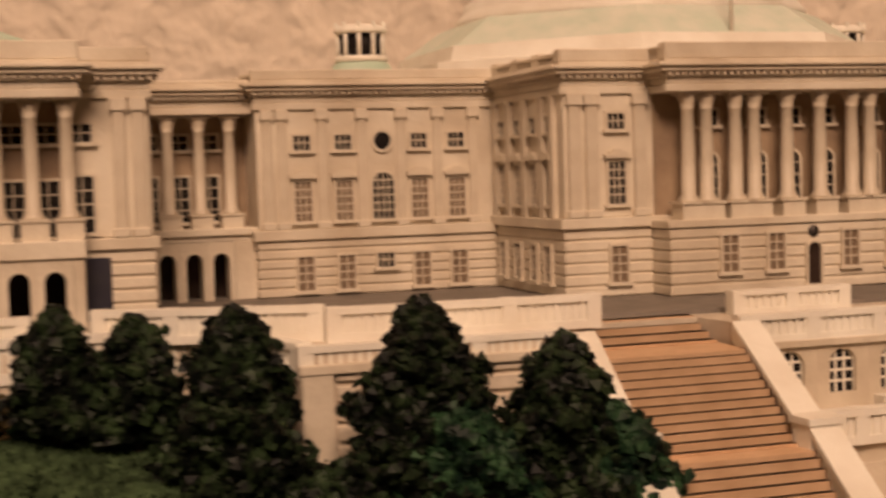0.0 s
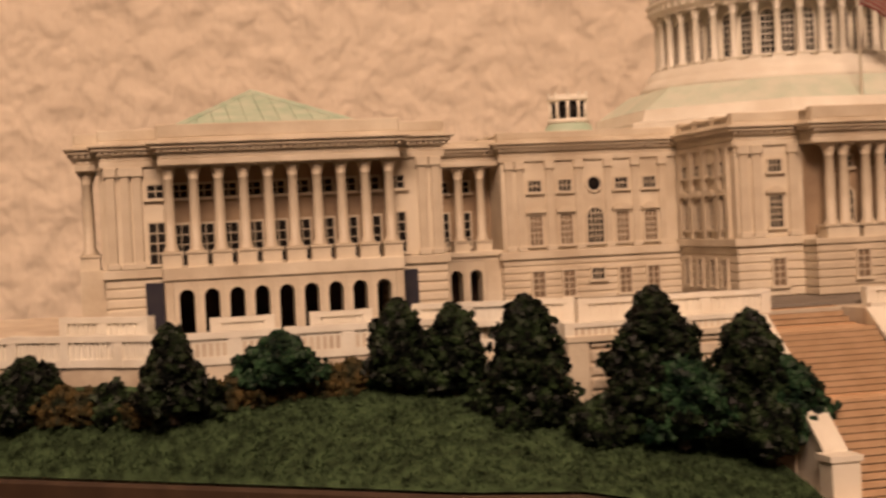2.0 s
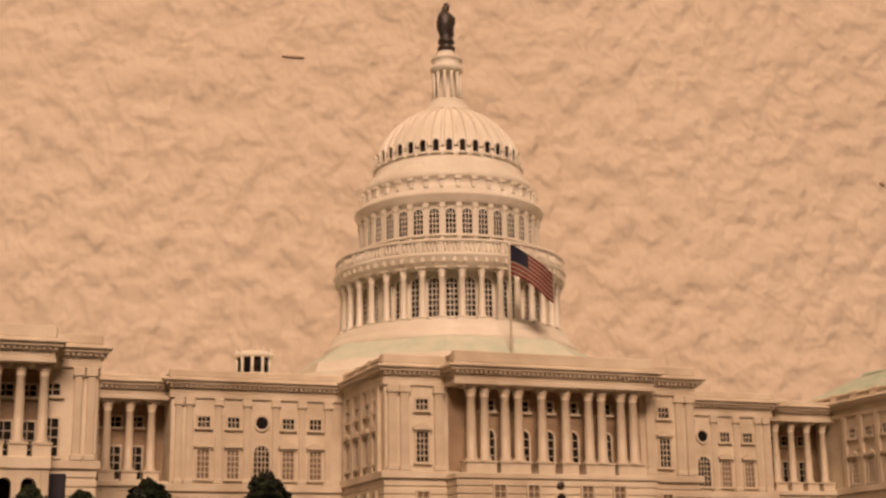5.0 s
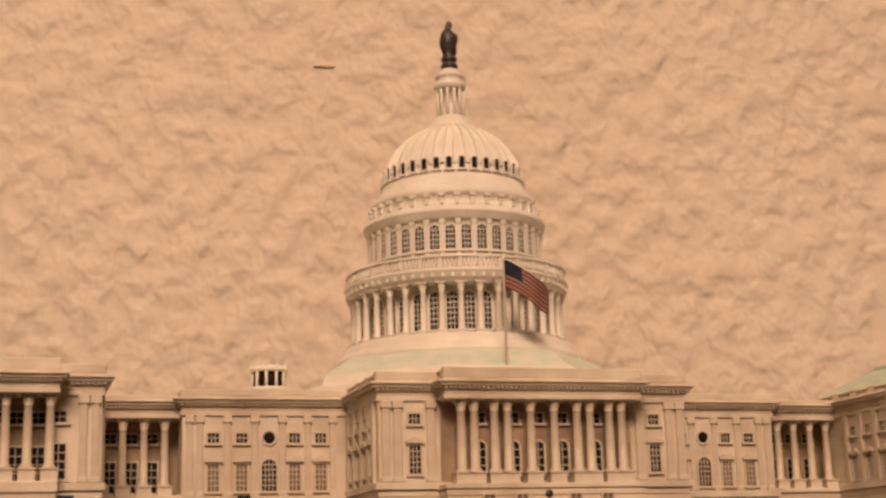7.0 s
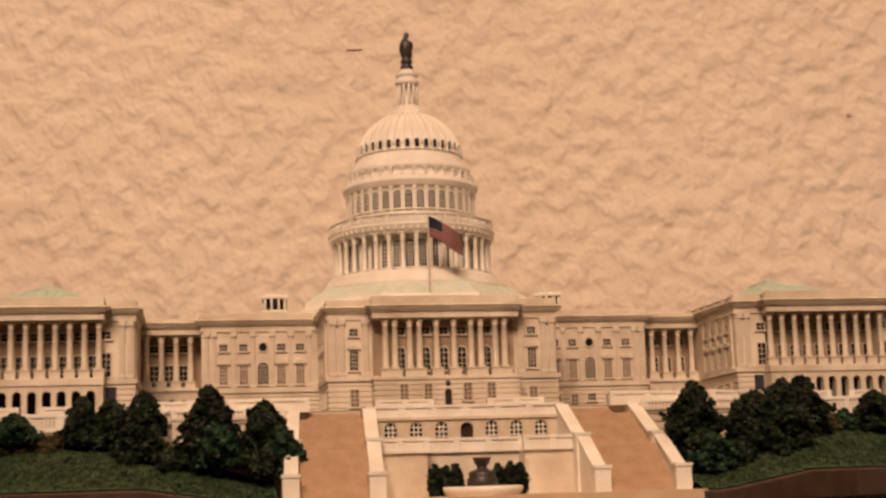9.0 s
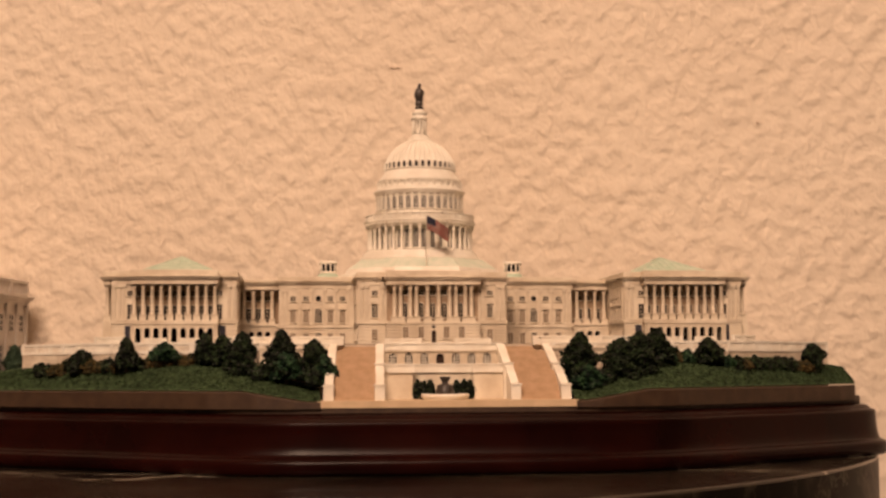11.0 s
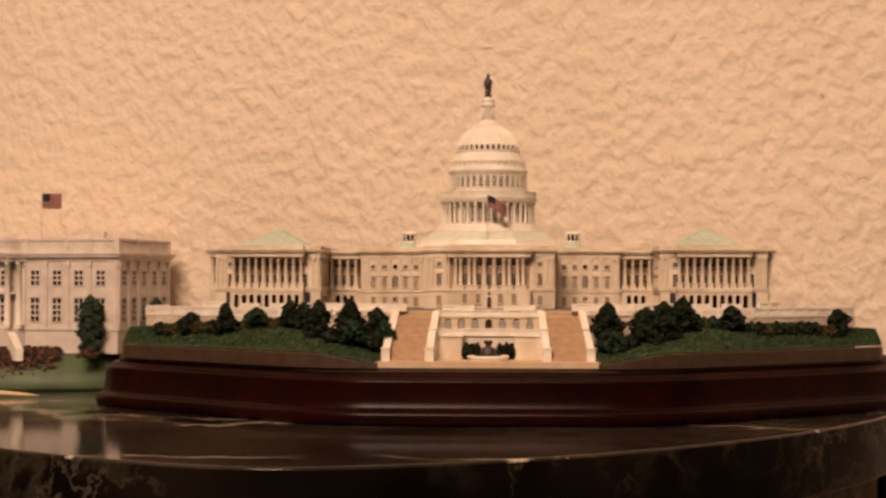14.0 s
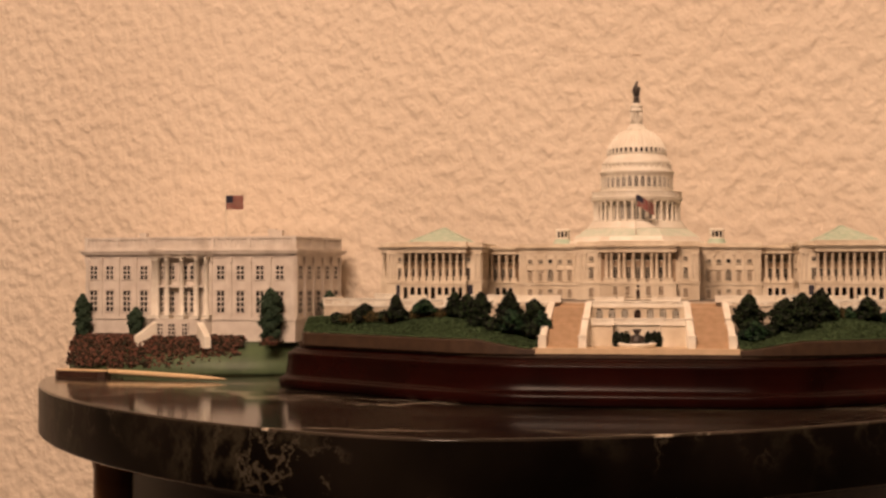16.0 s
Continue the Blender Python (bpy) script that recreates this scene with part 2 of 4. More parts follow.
slab_box("wall_west", -2220, -2100, -3700, 120, 0, 2500, DARK_WALL, "unseen side wall, dark taupe to cut bounced light")
slab_box("wall_east", 2100, 2220, -3700, 120, 0, 2500, DARK_WALL, "unseen side wall, dark taupe to cut bounced light")
slab_box("floor", -2220, 2220, -3700, 120, -100, 0, DARK_FLOOR, "unseen floor, dark brown to cut bounced light")
slab_box("ceiling", -2220, 2220, -3700, 120, 2500, 2600, CEILING, "plain off-white ceiling")

# ---- console table with marble top ----
SLAB_X, SLAB_Y = -78, 75


def half_oval(inset, n=150):
    """Outline of the rounded top: fuller to the east, a softer curve to the west, cut off at the wall."""
    pts = []
    for i in range(n + 1):
        a = math.radians(122 + 296 * i / n)
        c, s = math.cos(a), math.sin(a)
        p = 1.48 if c < 0 else 1.6
        if s > 0:
            p = 2.2
        r = (abs(c) ** p + abs(s) ** p) ** (-1 / p)
        x = SLAB_X + ((304 if c < 0 else 312) - inset) * c * r
        pts.append((x, min(wall_line(x) - 2, SLAB_Y + (325 - inset if s < 0 else 230) * s * r)))
    return pts


def sweep(bm, rows, outline, smooth=False):
    """Outlines at several heights joined to one moulded body; rows of (inset, z)."""
    rings = [[bm.verts.new((x * MM, y * MM, z * MM)) for x, y in outline(i)] for i, z in rows]
    k = len(rings[0])
    for a, b in zip(rings, rings[1:]):
        for i in range(k):
            bm.faces.new((a[i], a[(i + 1) % k], b[(i + 1) % k], b[i])).smooth = smooth
    bm.faces.new(rings[-1])
    bm.faces.new(rings[0][::-1])


table = empty("console_table", pose(0, 0, TABLE), "half-round console table with dark veined marble top against the wall", "table")
bm = bmesh.new()
sweep(bm, [(2.4, -30), (0.8, -29.2), (0, -28.2), (0, -1.2), (0.12, -0.7), (0.4, -0.3), (0.8, -0.08), (1.3, 0)], half_oval, True)
# vertical band gets the copy with shade painted in
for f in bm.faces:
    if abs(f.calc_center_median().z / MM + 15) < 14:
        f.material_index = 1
part("tabletop", bm, [MARBLE, MARBLE_EDGE_SHADED], table, "polished dark marble with pale veins")
bm = bmesh.new()
sweep(bm, [(60, -798), (60, -45), (57, -42), (57, -30.5)], half_oval)
part("cabinet_body", bm, CABINET, table, "black-brown wooden body in shadow")
bm = bmesh.new()
lathe(bm, [(17, -798), (17, -780), (13.5, -770), (13.5, -60), (15.5, -52), (15.5, -31)], 28)
leg = mesh_of("leg", bm, LEG_WOOD)
part("leg", leg, None, table, "turned brown wooden leg", mm(-341, 80, 0))
bm = bmesh.new()
lathe(bm, [(6, -798), (6, -790), (3, -786), (3, -36), (5, -34), (5, -31)], 14)
part("leg", bm, CABINET, table, "thin black metal leg", mm(222, 70, 0))
# ---- window, column and arch makers ----
def window_mesh(name, w, h, pane, cols=2, rows=4, arched=False, hood="", frame=0.35, wall=None, apart=False, bar=0.085):
    """A window standing on z = 0, centred on x = 0, facing -y: surround, set-back pane and glazing bars."""
    bm = bmesh.new()
    hw = w / 2
    rise = hw if arched else 0.0
    straight = h - rise
    box(bm, -hw - frame, -hw, -0.42, 0.3, -0.1, straight, 0)
    box(bm, hw, hw + frame, -0.42, 0.3, -0.1, straight, 0)
    box(bm, -hw - frame - 0.3, hw + frame + 0.3, -0.65, 0.3, -0.55, -0.1, 0)
    box(bm, -hw, hw, -0.10, 0.3, -0.1, straight, 1)
    k = 10
    if arched:
        for i in range(k):
            a, b = math.pi * i / k, math.pi * (i + 1) / k
            p = [(r * math.cos(t), straight + r * math.sin(t)) for t in (a, b) for r in (hw, hw + frame)]
            v = [bm.verts.new((x * MM, y * MM, z * MM)) for y in (-0.42, 0.3) for x, z in p]
            for q in ((0, 1, 3, 2), (5, 7, 3, 1), (0, 2, 6, 4)):
                bm.faces.new([v[j] for j in q])
            c = [bm.verts.new((x * MM, -0.10 * MM, z * MM)) for x, z in (p[0], p[2], (0, straight))]
            bm.faces.new(c).material_index = 1
    else:
        box(bm, -hw - frame, hw + frame, -0.42, 0.3, straight, straight + frame, 0)
    for i in range(1, cols):
        x = -hw + w * i / cols
        top = straight + (math.sqrt(max(0.0, hw * hw - x * x)) if arched else 0)
        box(bm, x - bar, x + bar, -0.24, 0.2, 0, top, 0)
    for i in range(1, rows):
        z = h * i / rows
        half = hw if z < straight else math.sqrt(max(0.0, hw * hw - (z - straight) ** 2))
        box(bm, -half, half, -0.22, 0.2, z - bar, z + bar, 0)
    if hood == "flat":
        box(bm, -hw - 0.7, hw + 0.7, -0.9, 0.3, h + 0.45, h + 0.9, 0)
    elif hood:
        box(bm, -hw - 0.7, hw + 0.7, -0.9, 0.3, h + 0.45, h + 0.75, 0)
        for i in range(6):
            t0, t1 = i / 6 * 2 - 1, (i + 1) / 6 * 2 - 1
            g = (lambda t: 0.15 + 0.75 * (1 - t * t)) if hood == "round" else (lambda t: 0.1 + 0.9 * (1 - abs(t)))
            mid = (t0 + t1) / 2
            box(bm, t0 * (hw + 0.7), t1 * (hw + 0.7), -0.8, 0.3, h + 0.75, h + 0.75 + g(mid), 0)
    if apart:
        other = bm.copy()
        for b, keep in ((bm, 0), (other, 1)):
            bmesh.ops.delete(b, geom=[f for f in b.faces if f.material_index != keep], context="FACES")
            for f in b.faces:
                f.material_index = 0
        return mesh_of(name, bm, wall or STONE), mesh_of("pane", other, pane)
    return mesh_of(name, bm, [wall or STONE, pane])


def round_window_mesh(r, wall=None):
    bm = bmesh.new()
    k = 18
    for i in range(k):
        a, b = 2 * math.pi * i / k, 2 * math.pi * (i + 1) / k
        ring = [(q * math.cos(t), q * math.sin(t)) for t in (a, b) for q in (r, r + 0.4)]
        v = [bm.verts.new((x * MM, y * MM, z * MM)) for y in (-0.42, 0.2) for x, z in ring]
        for q in ((0, 1, 3, 2), (5, 7, 3, 1), (0, 2, 6, 4)):
            bm.faces.new([v[j] for j in q])
        c = [bm.verts.new((x * MM, -0.1 * MM, z * MM)) for x, z in (ring[0], ring[2], (0, 0))]
        bm.faces.new(c).material_index = 1
    return mesh_of("round_window", bm, [wall or STONE, DARK])


def column_mesh(name, r, h, plinth=0.0, segs=12, mat=None, square=True):
    """A column on z = 0 with base, tapering shaft, leafy capital and abacus."""
    bm = bmesh.new()
    if plinth:
        box(bm, -r * 1.75, r * 1.75, -r * 1.75, r * 1.75, 0, plinth * 0.86)
        box(bm, -r * 2.0, r * 2.0, -r * 2.0, r * 2.0, plinth * 0.86, plinth)
    z = plinth
    lathe(bm, [(r * 1.5, z), (r * 1.5, z + 0.25), (r * 1.2, z + 0.45), (r * 1.3, z + 0.65), (r, z + 0.9), (r * 0.98, z + h * 0.35), (r * 0.84, h - 2.2),
               (r * 0.95, h - 2.1), (r * 0.86, h - 2.0), (r * 1.05, h - 1.5), (r * 0.98, h - 1.3), (r * 1.35, h - 0.8), (r * 1.25, h - 0.65), (r * 1.6, h - 0.35)], segs)
    box(bm, -r * 1.65, r * 1.65, -r * 1.65, r * 1.65, h - 0.35, h)
    return mesh_of(name, bm, mat or STONE)


def arch_panel(bm, xc, z0, z1, w, aw, az, ah, y, depth, mat=0):
    """A wall panel in the plane y with a round-headed opening cut through it, with its reveal."""
    hw = aw / 2
    straight = az + ah - hw
    def quad(p, m=mat):
        bm.faces.new([bm.verts.new((a * MM, b * MM, c * MM)) for a, b, c in p]).material_index = m
    quad([(xc - w / 2, y, z0), (xc - hw, y, z0), (xc - hw, y, z1), (xc - w / 2, y, z1)])
    quad([(xc + hw, y, z0), (xc + w / 2, y, z0), (xc + w / 2, y, z1), (xc + hw, y, z1)])
    if az > z0 + 0.01:
        quad([(xc - hw, y, z0), (xc + hw, y, z0), (xc + hw, y, az), (xc - hw, y, az)])
        quad([(xc - hw, y, az), (xc + hw, y, az), (xc + hw, y + depth, az), (xc - hw, y + depth, az)])
    quad([(xc - hw, y, az), (xc - hw, y + depth, az), (xc - hw, y + depth, straight), (xc - hw, y, straight)])
    quad([(xc + hw, y, straight), (xc + hw, y + depth, straight), (xc + hw, y + depth, az), (xc + hw, y, az)])
    k = 10
    for i in range(k):
        a, b = math.pi - math.pi * i / k, math.pi - math.pi * (i + 1) / k
        p, q = (xc + hw * math.cos(a), straight + hw * math.sin(a)), (xc + hw * math.cos(b), straight + hw * math.sin(b))
        quad([(p[0], y, p[1]), (q[0], y, q[1]), (q[0], y, z1), (p[0], y, z1)])
        quad([(p[0], y, p[1]), (p[0], y + depth, p[1]), (q[0], y + depth, q[1]), (q[0], y, q[1])])


BLOCKS = {}


def block(parent, name, x0, x1, y0, y1, z0, z1, mat=None):
    """One box-shaped stone of its own; equal stones share a mesh."""
    x0, x1 = sorted((x0, x1))
    y0, y1 = sorted((y0, y1))
    size = tuple(round(v, 3) for v in (x1 - x0, y1 - y0, z1 - z0))
    key = (name, size, (mat or STONE).name)
    if key not in BLOCKS:
        bm = bmesh.new()
        box(bm, -size[0] / 2, size[0] / 2, -size[1] / 2, size[1] / 2, 0, size[2])
        bmesh.ops.bevel(bm, geom=bm.edges[:], offset=0.12 * MM, segments=1, affect="EDGES")
        BLOCKS[key] = mesh_of(name, bm, mat or STONE)
    return part(name, BLOCKS[key], None, parent, at=mm((x0 + x1) / 2, (y0 + y1) / 2, z0))


def crown(parent, x0, x1, y0, y1, z, top, post=7.5):
    """Entablature, dentils, cornice and a parapet with posts and balusters round a block."""
    x0, x1 = sorted((x0, x1))
    def ring(name, p, a, b):
        block(parent, name, x0 - p, x1 + p, y0 - p, y1 + p, a, b)
    base = z + 3.7
    ring("architrave", 0.45, z, z + 1.0)
    ring("frieze", 0.3, z + 1.0, z + 1.9)
    ring("bed_moulding", 0.75, z + 1.9, z + 2.12)
    ring("dentil_backing", 0.55, z + 2.12, z + 2.6)
    ring("cornice", 1.5, z + 2.6, z + 3.2)
    ring("cornice_edge", 2.0, z + 3.2, base)
    ring("parapet_base", 0.5, base, base + 0.5)
    ring("parapet", -0.7, base + 0.5, top - 0.45)
    ring("coping", 0.45, top - 0.45, top)
    fine = bmesh.new()
    n = int((x1 - x0 + 1.4) / 0.95)
    for i in range(n):
        x = x0 - 0.7 + (i + 0.25) * (x1 - x0 + 1.4) / n
        box(fine, x, x + 0.5, y0 - 1.15, y0, z + 2.1, z + 2.6)
    n = int((y1 - y0 + 1.4) / 0.95)
    for i in range(n):
        y = y0 - 0.7 + (i + 0.25) * (y1 - y0 + 1.4) / n
        box(fine, x0 - 1.15, x1 + 1.15, y, y + 0.5, z + 2.1, z + 2.6)
    for a, b, along in ((x0 + 0.8, x1 - 0.8, True), (y0 + 0.8, y1 - 0.8, False)):
        n, m = max(1, round((b - a) / post)), int((b - a) / 0.85)
        for i in range(n + 1):
            p = a + (b - a) * i / n
            if along:
                block(parent, "parapet_post", p - 1.3, p + 1.3, y0 - 0.35, y0 + 1, base + 0.5, top + 0.4)
            else:
                block(parent, "parapet_post", x0 - 0.35, x1 + 0.35, p - 1.3, p + 1.3, base + 0.5, top + 0.35)
        for i in range(m):
            p = a + (b - a) * (i + 0.5) / m
            if along:
                box(fine, p - 0.2, p + 0.2, y0 - 0.2, y0 + 1, base + 0.5, top - 0.45)
            else:
                box(fine, x0 - 0.2, x1 + 0.2, p - 0.2, p + 0.2, base + 0.5, top - 0.45)
    part("dentil_band", fine, STONE, parent, kind="stuff")


def stone_courses(parent, x0, x1, y0, y1, z0, z1, n):
    """Proud stone courses of a rusticated base, with joints left between them."""
    step = (z1 - z0) / n
    x0, x1 = sorted((x0, x1))
    for i in range(n):
        block(parent, "stone_course", x0 - 0.28, x1 + 0.28, y0 - 0.28, y1 + 0.28, z0 + i * step + 0.14, z0 + (i + 1) * step - 0.14)


def pilaster(parent, x, y, z0, z1, w, deep, side=False):
    if side:
        block(parent, "pilaster", x - deep, x + deep, y - w, y + w, z0, z1)
        return
    block(parent, "pilaster", x - w, x + w, y - deep, y + 1, z0, z1)
    block(parent, "pilaster_capital", x - w - 0.28, x + w + 0.28, y - deep - 0.28, y + 1, z1 - 1.5, z1 - 0.02)
    block(parent, "pilaster_base", x - w - 0.28, x + w + 0.28, y - deep - 0.28, y + 1, z0, z0 + 1.0)


# ---- the domed building on its wooden plinth ----
model = empty("building_model", pose(0, 0, UP), "cream resin model of a domed building on a mahogany plinth", "model building")
GROUND = -21.6
WIN_SMALL = window_mesh("window", 2.3, 1.9, DARK, 3, 2)
WIN_TALL = window_mesh("window", 2.3, 5.4, DARK, 3, 5, hood="point")
WIN_TALL_ROUND = window_mesh("window", 2.3, 5.4, PANE_BROWN, 3, 5, hood="round")
WIN_TALL_BROWN = window_mesh("window", 2.3, 5.4, PANE_BROWN, 3, 5, hood="point")
WIN_BASE = window_mesh("window", 2.2, 4.6, PANE_BROWN, 2, 4)
WIN_ARCH = window_mesh("window", 3.1, 6.4, DARK, 4, 6, arched=True)
WIN_PORCH = window_mesh("window", 2.4, 6.2, DARK, 2, 4)
WIN_PORCH_ARCH = window_mesh("window", 2.4, 6.4, DARK, 2, 4, arched=True)
WIN_PORCH_SMALL = window_mesh("window", 2.4, 1.9, DARK, 2, 2)
WIN_ROUND = round_window_mesh(1.25)
COL_BIG = column_mesh("column", 0.95, 16.4, 2.3)
COL_WING = column_mesh("column", 0.85, 15.6, 2.4)
COL_LINK = column_mesh("column", 0.85, 15.6, 2.0)

# central block
bm = bmesh.new()
box(bm, -33, 33, -26, 46, GROUND, -12.6)
centre = part("central_block", bm, STONE, model, "cream walls with rusticated base and cornice")
block(centre, "wall_block", -33.9, 33.9, -26.9, 46, -12.6, -11.2)
block(centre, "wall_block", -33, 33, -26, 46, -11.2, 5.0)
block(centre, "wall_block", -20.6, 20.6, -31.2, -25, GROUND, -12.8)
block(centre, "wall_block", -21.2, 21.2, -31.8, -25, -12.8, -11.8)
block(centre, "porch_wall", -20.4, 20.4, -26.2, -25, -11.8, 4.7, PORCH_SHADE)
stone_courses(centre, -33, 33, -26, 46, GROUND, -12.6, 6)
stone_courses(centre, -20.6, 20.6, -31.2, -25, GROUND, -12.8, 6)
crown(centre, -33, 33, -26, 46, 4.7, 10.2)
crown(centre, -20.6, 20.6, -31.2, -20, 4.62, 10.6)
for x in (-31.6, -29.2, -22.4, 22.4, 29.2, 31.6):
    pilaster(centre, x, -26, -11.2, 4.8, 0.85, 0.7)
for y in (-23, -19.5, -13, -7, -1.5):
    for s in (-1, 1):
        pilaster(centre, s * 33, y, -11.2, 4.8, 0.8, 0.7, True)
for x in (-17.1, -14.4, -10.2, -7.4, -2.5, 2.5, 7.4, 10.2, 14.4, 17.1):
    part("column", COL_BIG, None, centre, at=mm(x, -29.5, -11.8))
for x in (-12.4, -5.2, 0, 5.2, 12.4):
    part("window", WIN_PORCH_ARCH, None, centre, at=mm(x, -26.2, -9.6))
    part("window", WIN_PORCH_SMALL, None, centre, at=mm(x, -26.2, 0.5))
for x in (-25.7, 25.7):
    part("window", WIN_TALL, None, centre, at=mm(x, -26, -9.4))
    part("window", WIN_SMALL, None, centre, at=mm(x, -26, 0.3))
    part("window", WIN_BASE, None, centre, at=mm(x, -26.3, -19.6))
for x in (-12.4, -5.6, 5.6, 12.4):
    part("window", WIN_BASE, None, centre, at=mm(x, -31.5, -18.6))
for s in (-1, 1):
    for y in (-21, -16, -10, -4):
        part("window", WIN_TALL_BROWN, None, centre, at=mm(s * 33, y, -9.4, s * 90))
        part("window", WIN_SMALL, None, centre, at=mm(s * 33, y, 0.2, s * 90))
        part("window", WIN_BASE, None, centre, at=mm(s * 33.3, y, -19.6, s * 90))
door_arch = window_mesh("door", 1.9, 5.4, PORCH, 1, 1, arched=True)
part("door", door_arch, None, centre, "dark brown arched door", mm(0, -31.5, -20.8))
bm = bmesh.new()
lathe(bm, [(0, 0), (0.75, 0.0), (0.75, 0.25), (0, 0.25)], 14)
part("plaque", bm, BRONZE, centre, "small dark oval plaque over the door", mm(0, -31.5, -13.9, 0, 90))

# side bays and links
for s in (-1, 1):
    bm = bmesh.new()
    box(bm, s * 30, s * 68, 0, 46, GROUND, -13.6)
    bay = part("bay", bm, STONE, model, "cream side bay with pilasters")
    block(bay, "wall_block", s * 30, s * 68.8, -0.8, 46, -13.6, -12.1)
    block(bay, "wall_block", s * 30, s * 68, 0, 46, -12.1, 4.6)
    stone_courses(bay, s * 30, s * 68, 0, 46, GROUND, -13.6, 6)
    crown(bay, s * 30, s * 68, 0, 46, 4.5, 9.7)
    for x in (66.5, 64.4, 58.7, 53.0, 47.2, 41.8, 36.4):
        pilaster(bay, s * x, 0, -12.1, 4.6, 0.65, 0.45)
    for x in (61.6, 55.7, 44.6, 39.0):
        part("window", WIN_TALL_ROUND if x in (55.7, 44.6) else WIN_TALL_BROWN, None, bay, at=mm(s * x, 0, -10.9))
        part("window", WIN_SMALL, None, bay, at=mm(s * x, 0, -1.0))
        part("window", WIN_BASE, None, bay, at=mm(s * x, -0.3, -20.6))
    part("window", WIN_ARCH, None, bay, at=mm(s * 50, 0, -10.9))
    part("round_window", WIN_ROUND, None, bay, at=mm(s * 50, 0, 0))
    part("window", WIN_SMALL, None, bay, at=mm(s * 50, -0.3, -17.8))

    bm = bmesh.new()
    box(bm, s * 66, s * 88, 9, 46, GROUND, 4.2)
    link = part("link", bm, STONE, model, "cream recessed link with colonnade")
    block(link, "wall_block", s * 66, s * 88, 0.8, 9.2, -12.6, -11.6)
    block(link, "wall_block", s * 66, s * 88, 1.4, 9, -13.4, -12.6)
    crown(link, s * 66, s * 88, 1.6, 46, 4.1, 8.5)
    bm = bmesh.new()
    arch_panel(bm, 0, GROUND, -13.4, 3.7, 2.3, GROUND, 6.6, 0, 3.5)
    arch = mesh_of("arch", bm, STONE)
    for i in range(3):
        part("arch", arch, None, link, at=mm(s * (73.1 + 3.7 * i), 1.4, 0))
    block(link, "wall_block", s * 66, s * 71.25, 1.4, 9, GROUND, -13.4)
    block(link, "wall_block", s * 82.35, s * 88, 1.4, 9, GROUND, -13.4)
    # porch back wall: the colonnade's shade is put into its colour
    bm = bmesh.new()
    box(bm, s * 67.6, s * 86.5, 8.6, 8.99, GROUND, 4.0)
    part("back_wall", bm, PORCH_SHADE, link, "brown washed porch wall with porch shade in its colour")
    # dark sheet behind the arches, standing for the shade in there
    block(link, "arcade_shade", s * 68, s * 86, 8.2, 8.55, GROUND, -13.5, PORCH)
    for x in (71.2, 75.4, 79.7, 84.0):
        part("column", COL_LINK, None, link, at=mm(s * x, 3.2, -11.6))
    for x in (73.3, 77.5, 81.9):
        part("window", WIN_PORCH, None, link, at=mm(s * x, 8.6, -10.6))
        part("window", WIN_PORCH_SMALL, None, link, at=mm(s * x, 8.6, -0.4))

    # wing
    bm = bmesh.new()
    box(bm, s * 86, s * 95.0, -30.5, 46, GROUND, -12.4)
    wing = part("wing", bm, STONE, model, "cream end wing with a tall colonnade")
    block(wing, "wall_block", s * 130, s * 139.5, -30.5, 46, GROUND, -12.4)
    block(wing, "wall_block", s * 94.8, s * 130.2, -22, 46, GROUND, -11)
    block(wing, "wall_block", s * 85.2, s * 140.2, -31.3, 46, -12.4, -11.0)
    block(wing, "wall_block", s * 93.8, s * 131.2, -36.2, -30, -12.9, -10.9)
    block(wing, "wall_block", s * 86, s * 95.0, -30.5, 46, -11, 4.9)
    block(wing, "wall_block", s * 130, s * 139.5, -30.5, 46, -11, 4.9)
    block(wing, "wall_block", s * 94.8, s * 130.2, -27.5, 46, -11, 4.9)
    block(wing, "wall_block", s * 94.0, s * 95.31, -35.8, -30, GROUND, -12.9)
    block(wing, "wall_block", s * 129.69, s * 131.0, -35.8, -30, GROUND, -12.9)
    stone_courses(wing, s * 86, s * 95.0, -30.5, 46, GROUND, -12.4, 6)
    stone_courses(wing, s * 130, s * 139.5, -30.5, 46, GROUND, -12.4, 6)
    block(wing, "porch_wall", s * 95.1, s * 129.9, -27.8, -27.2, -10.9, 4.6, PORCH_SHADE)
    crown(wing, s * 86, s * 139.5, -30.5, 46, 4.7, 10.2)
    crown(wing, s * 94.2, s * 130.8, -35.4, -20, 4.62, 10.5)
    for x in (87.2, 89.4, 134.4, 136.2, 138.4):
        pilaster(wing, s * x, -30.5, -11, 4.8, 0.7, 0.6)
    for y in (-27, -21, -15, -9, -3):
        for x in (86, 139.5):
            pilaster(wing, s * x, y, -11, 4.8, 0.8, 0.6, True)
    bm = bmesh.new()
    arch_panel(bm, 0, GROUND, -12.9, 3.82, 2.35, GROUND, 7.3, 0, 2.6)
    arch = mesh_of("arch", bm, STONE)
    for i in range(9):
        part("arch", arch, None, wing, at=mm(s * (97.22 + 3.82 * i), -35.8, 0))
    # back and floor sheets coloured dark as the arcade's inner shade
    bm = bmesh.new()
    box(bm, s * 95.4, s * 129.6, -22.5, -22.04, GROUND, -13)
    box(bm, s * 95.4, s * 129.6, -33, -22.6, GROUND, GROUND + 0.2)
    part("arcade_shade", bm, PORCH, wing, "dark brown sheets standing for shade inside the arcade")
    for i in range(10):
        part("column", COL_WING, None, wing, at=mm(s * (95.3 + 3.82 * i), -33.6, -10.9))
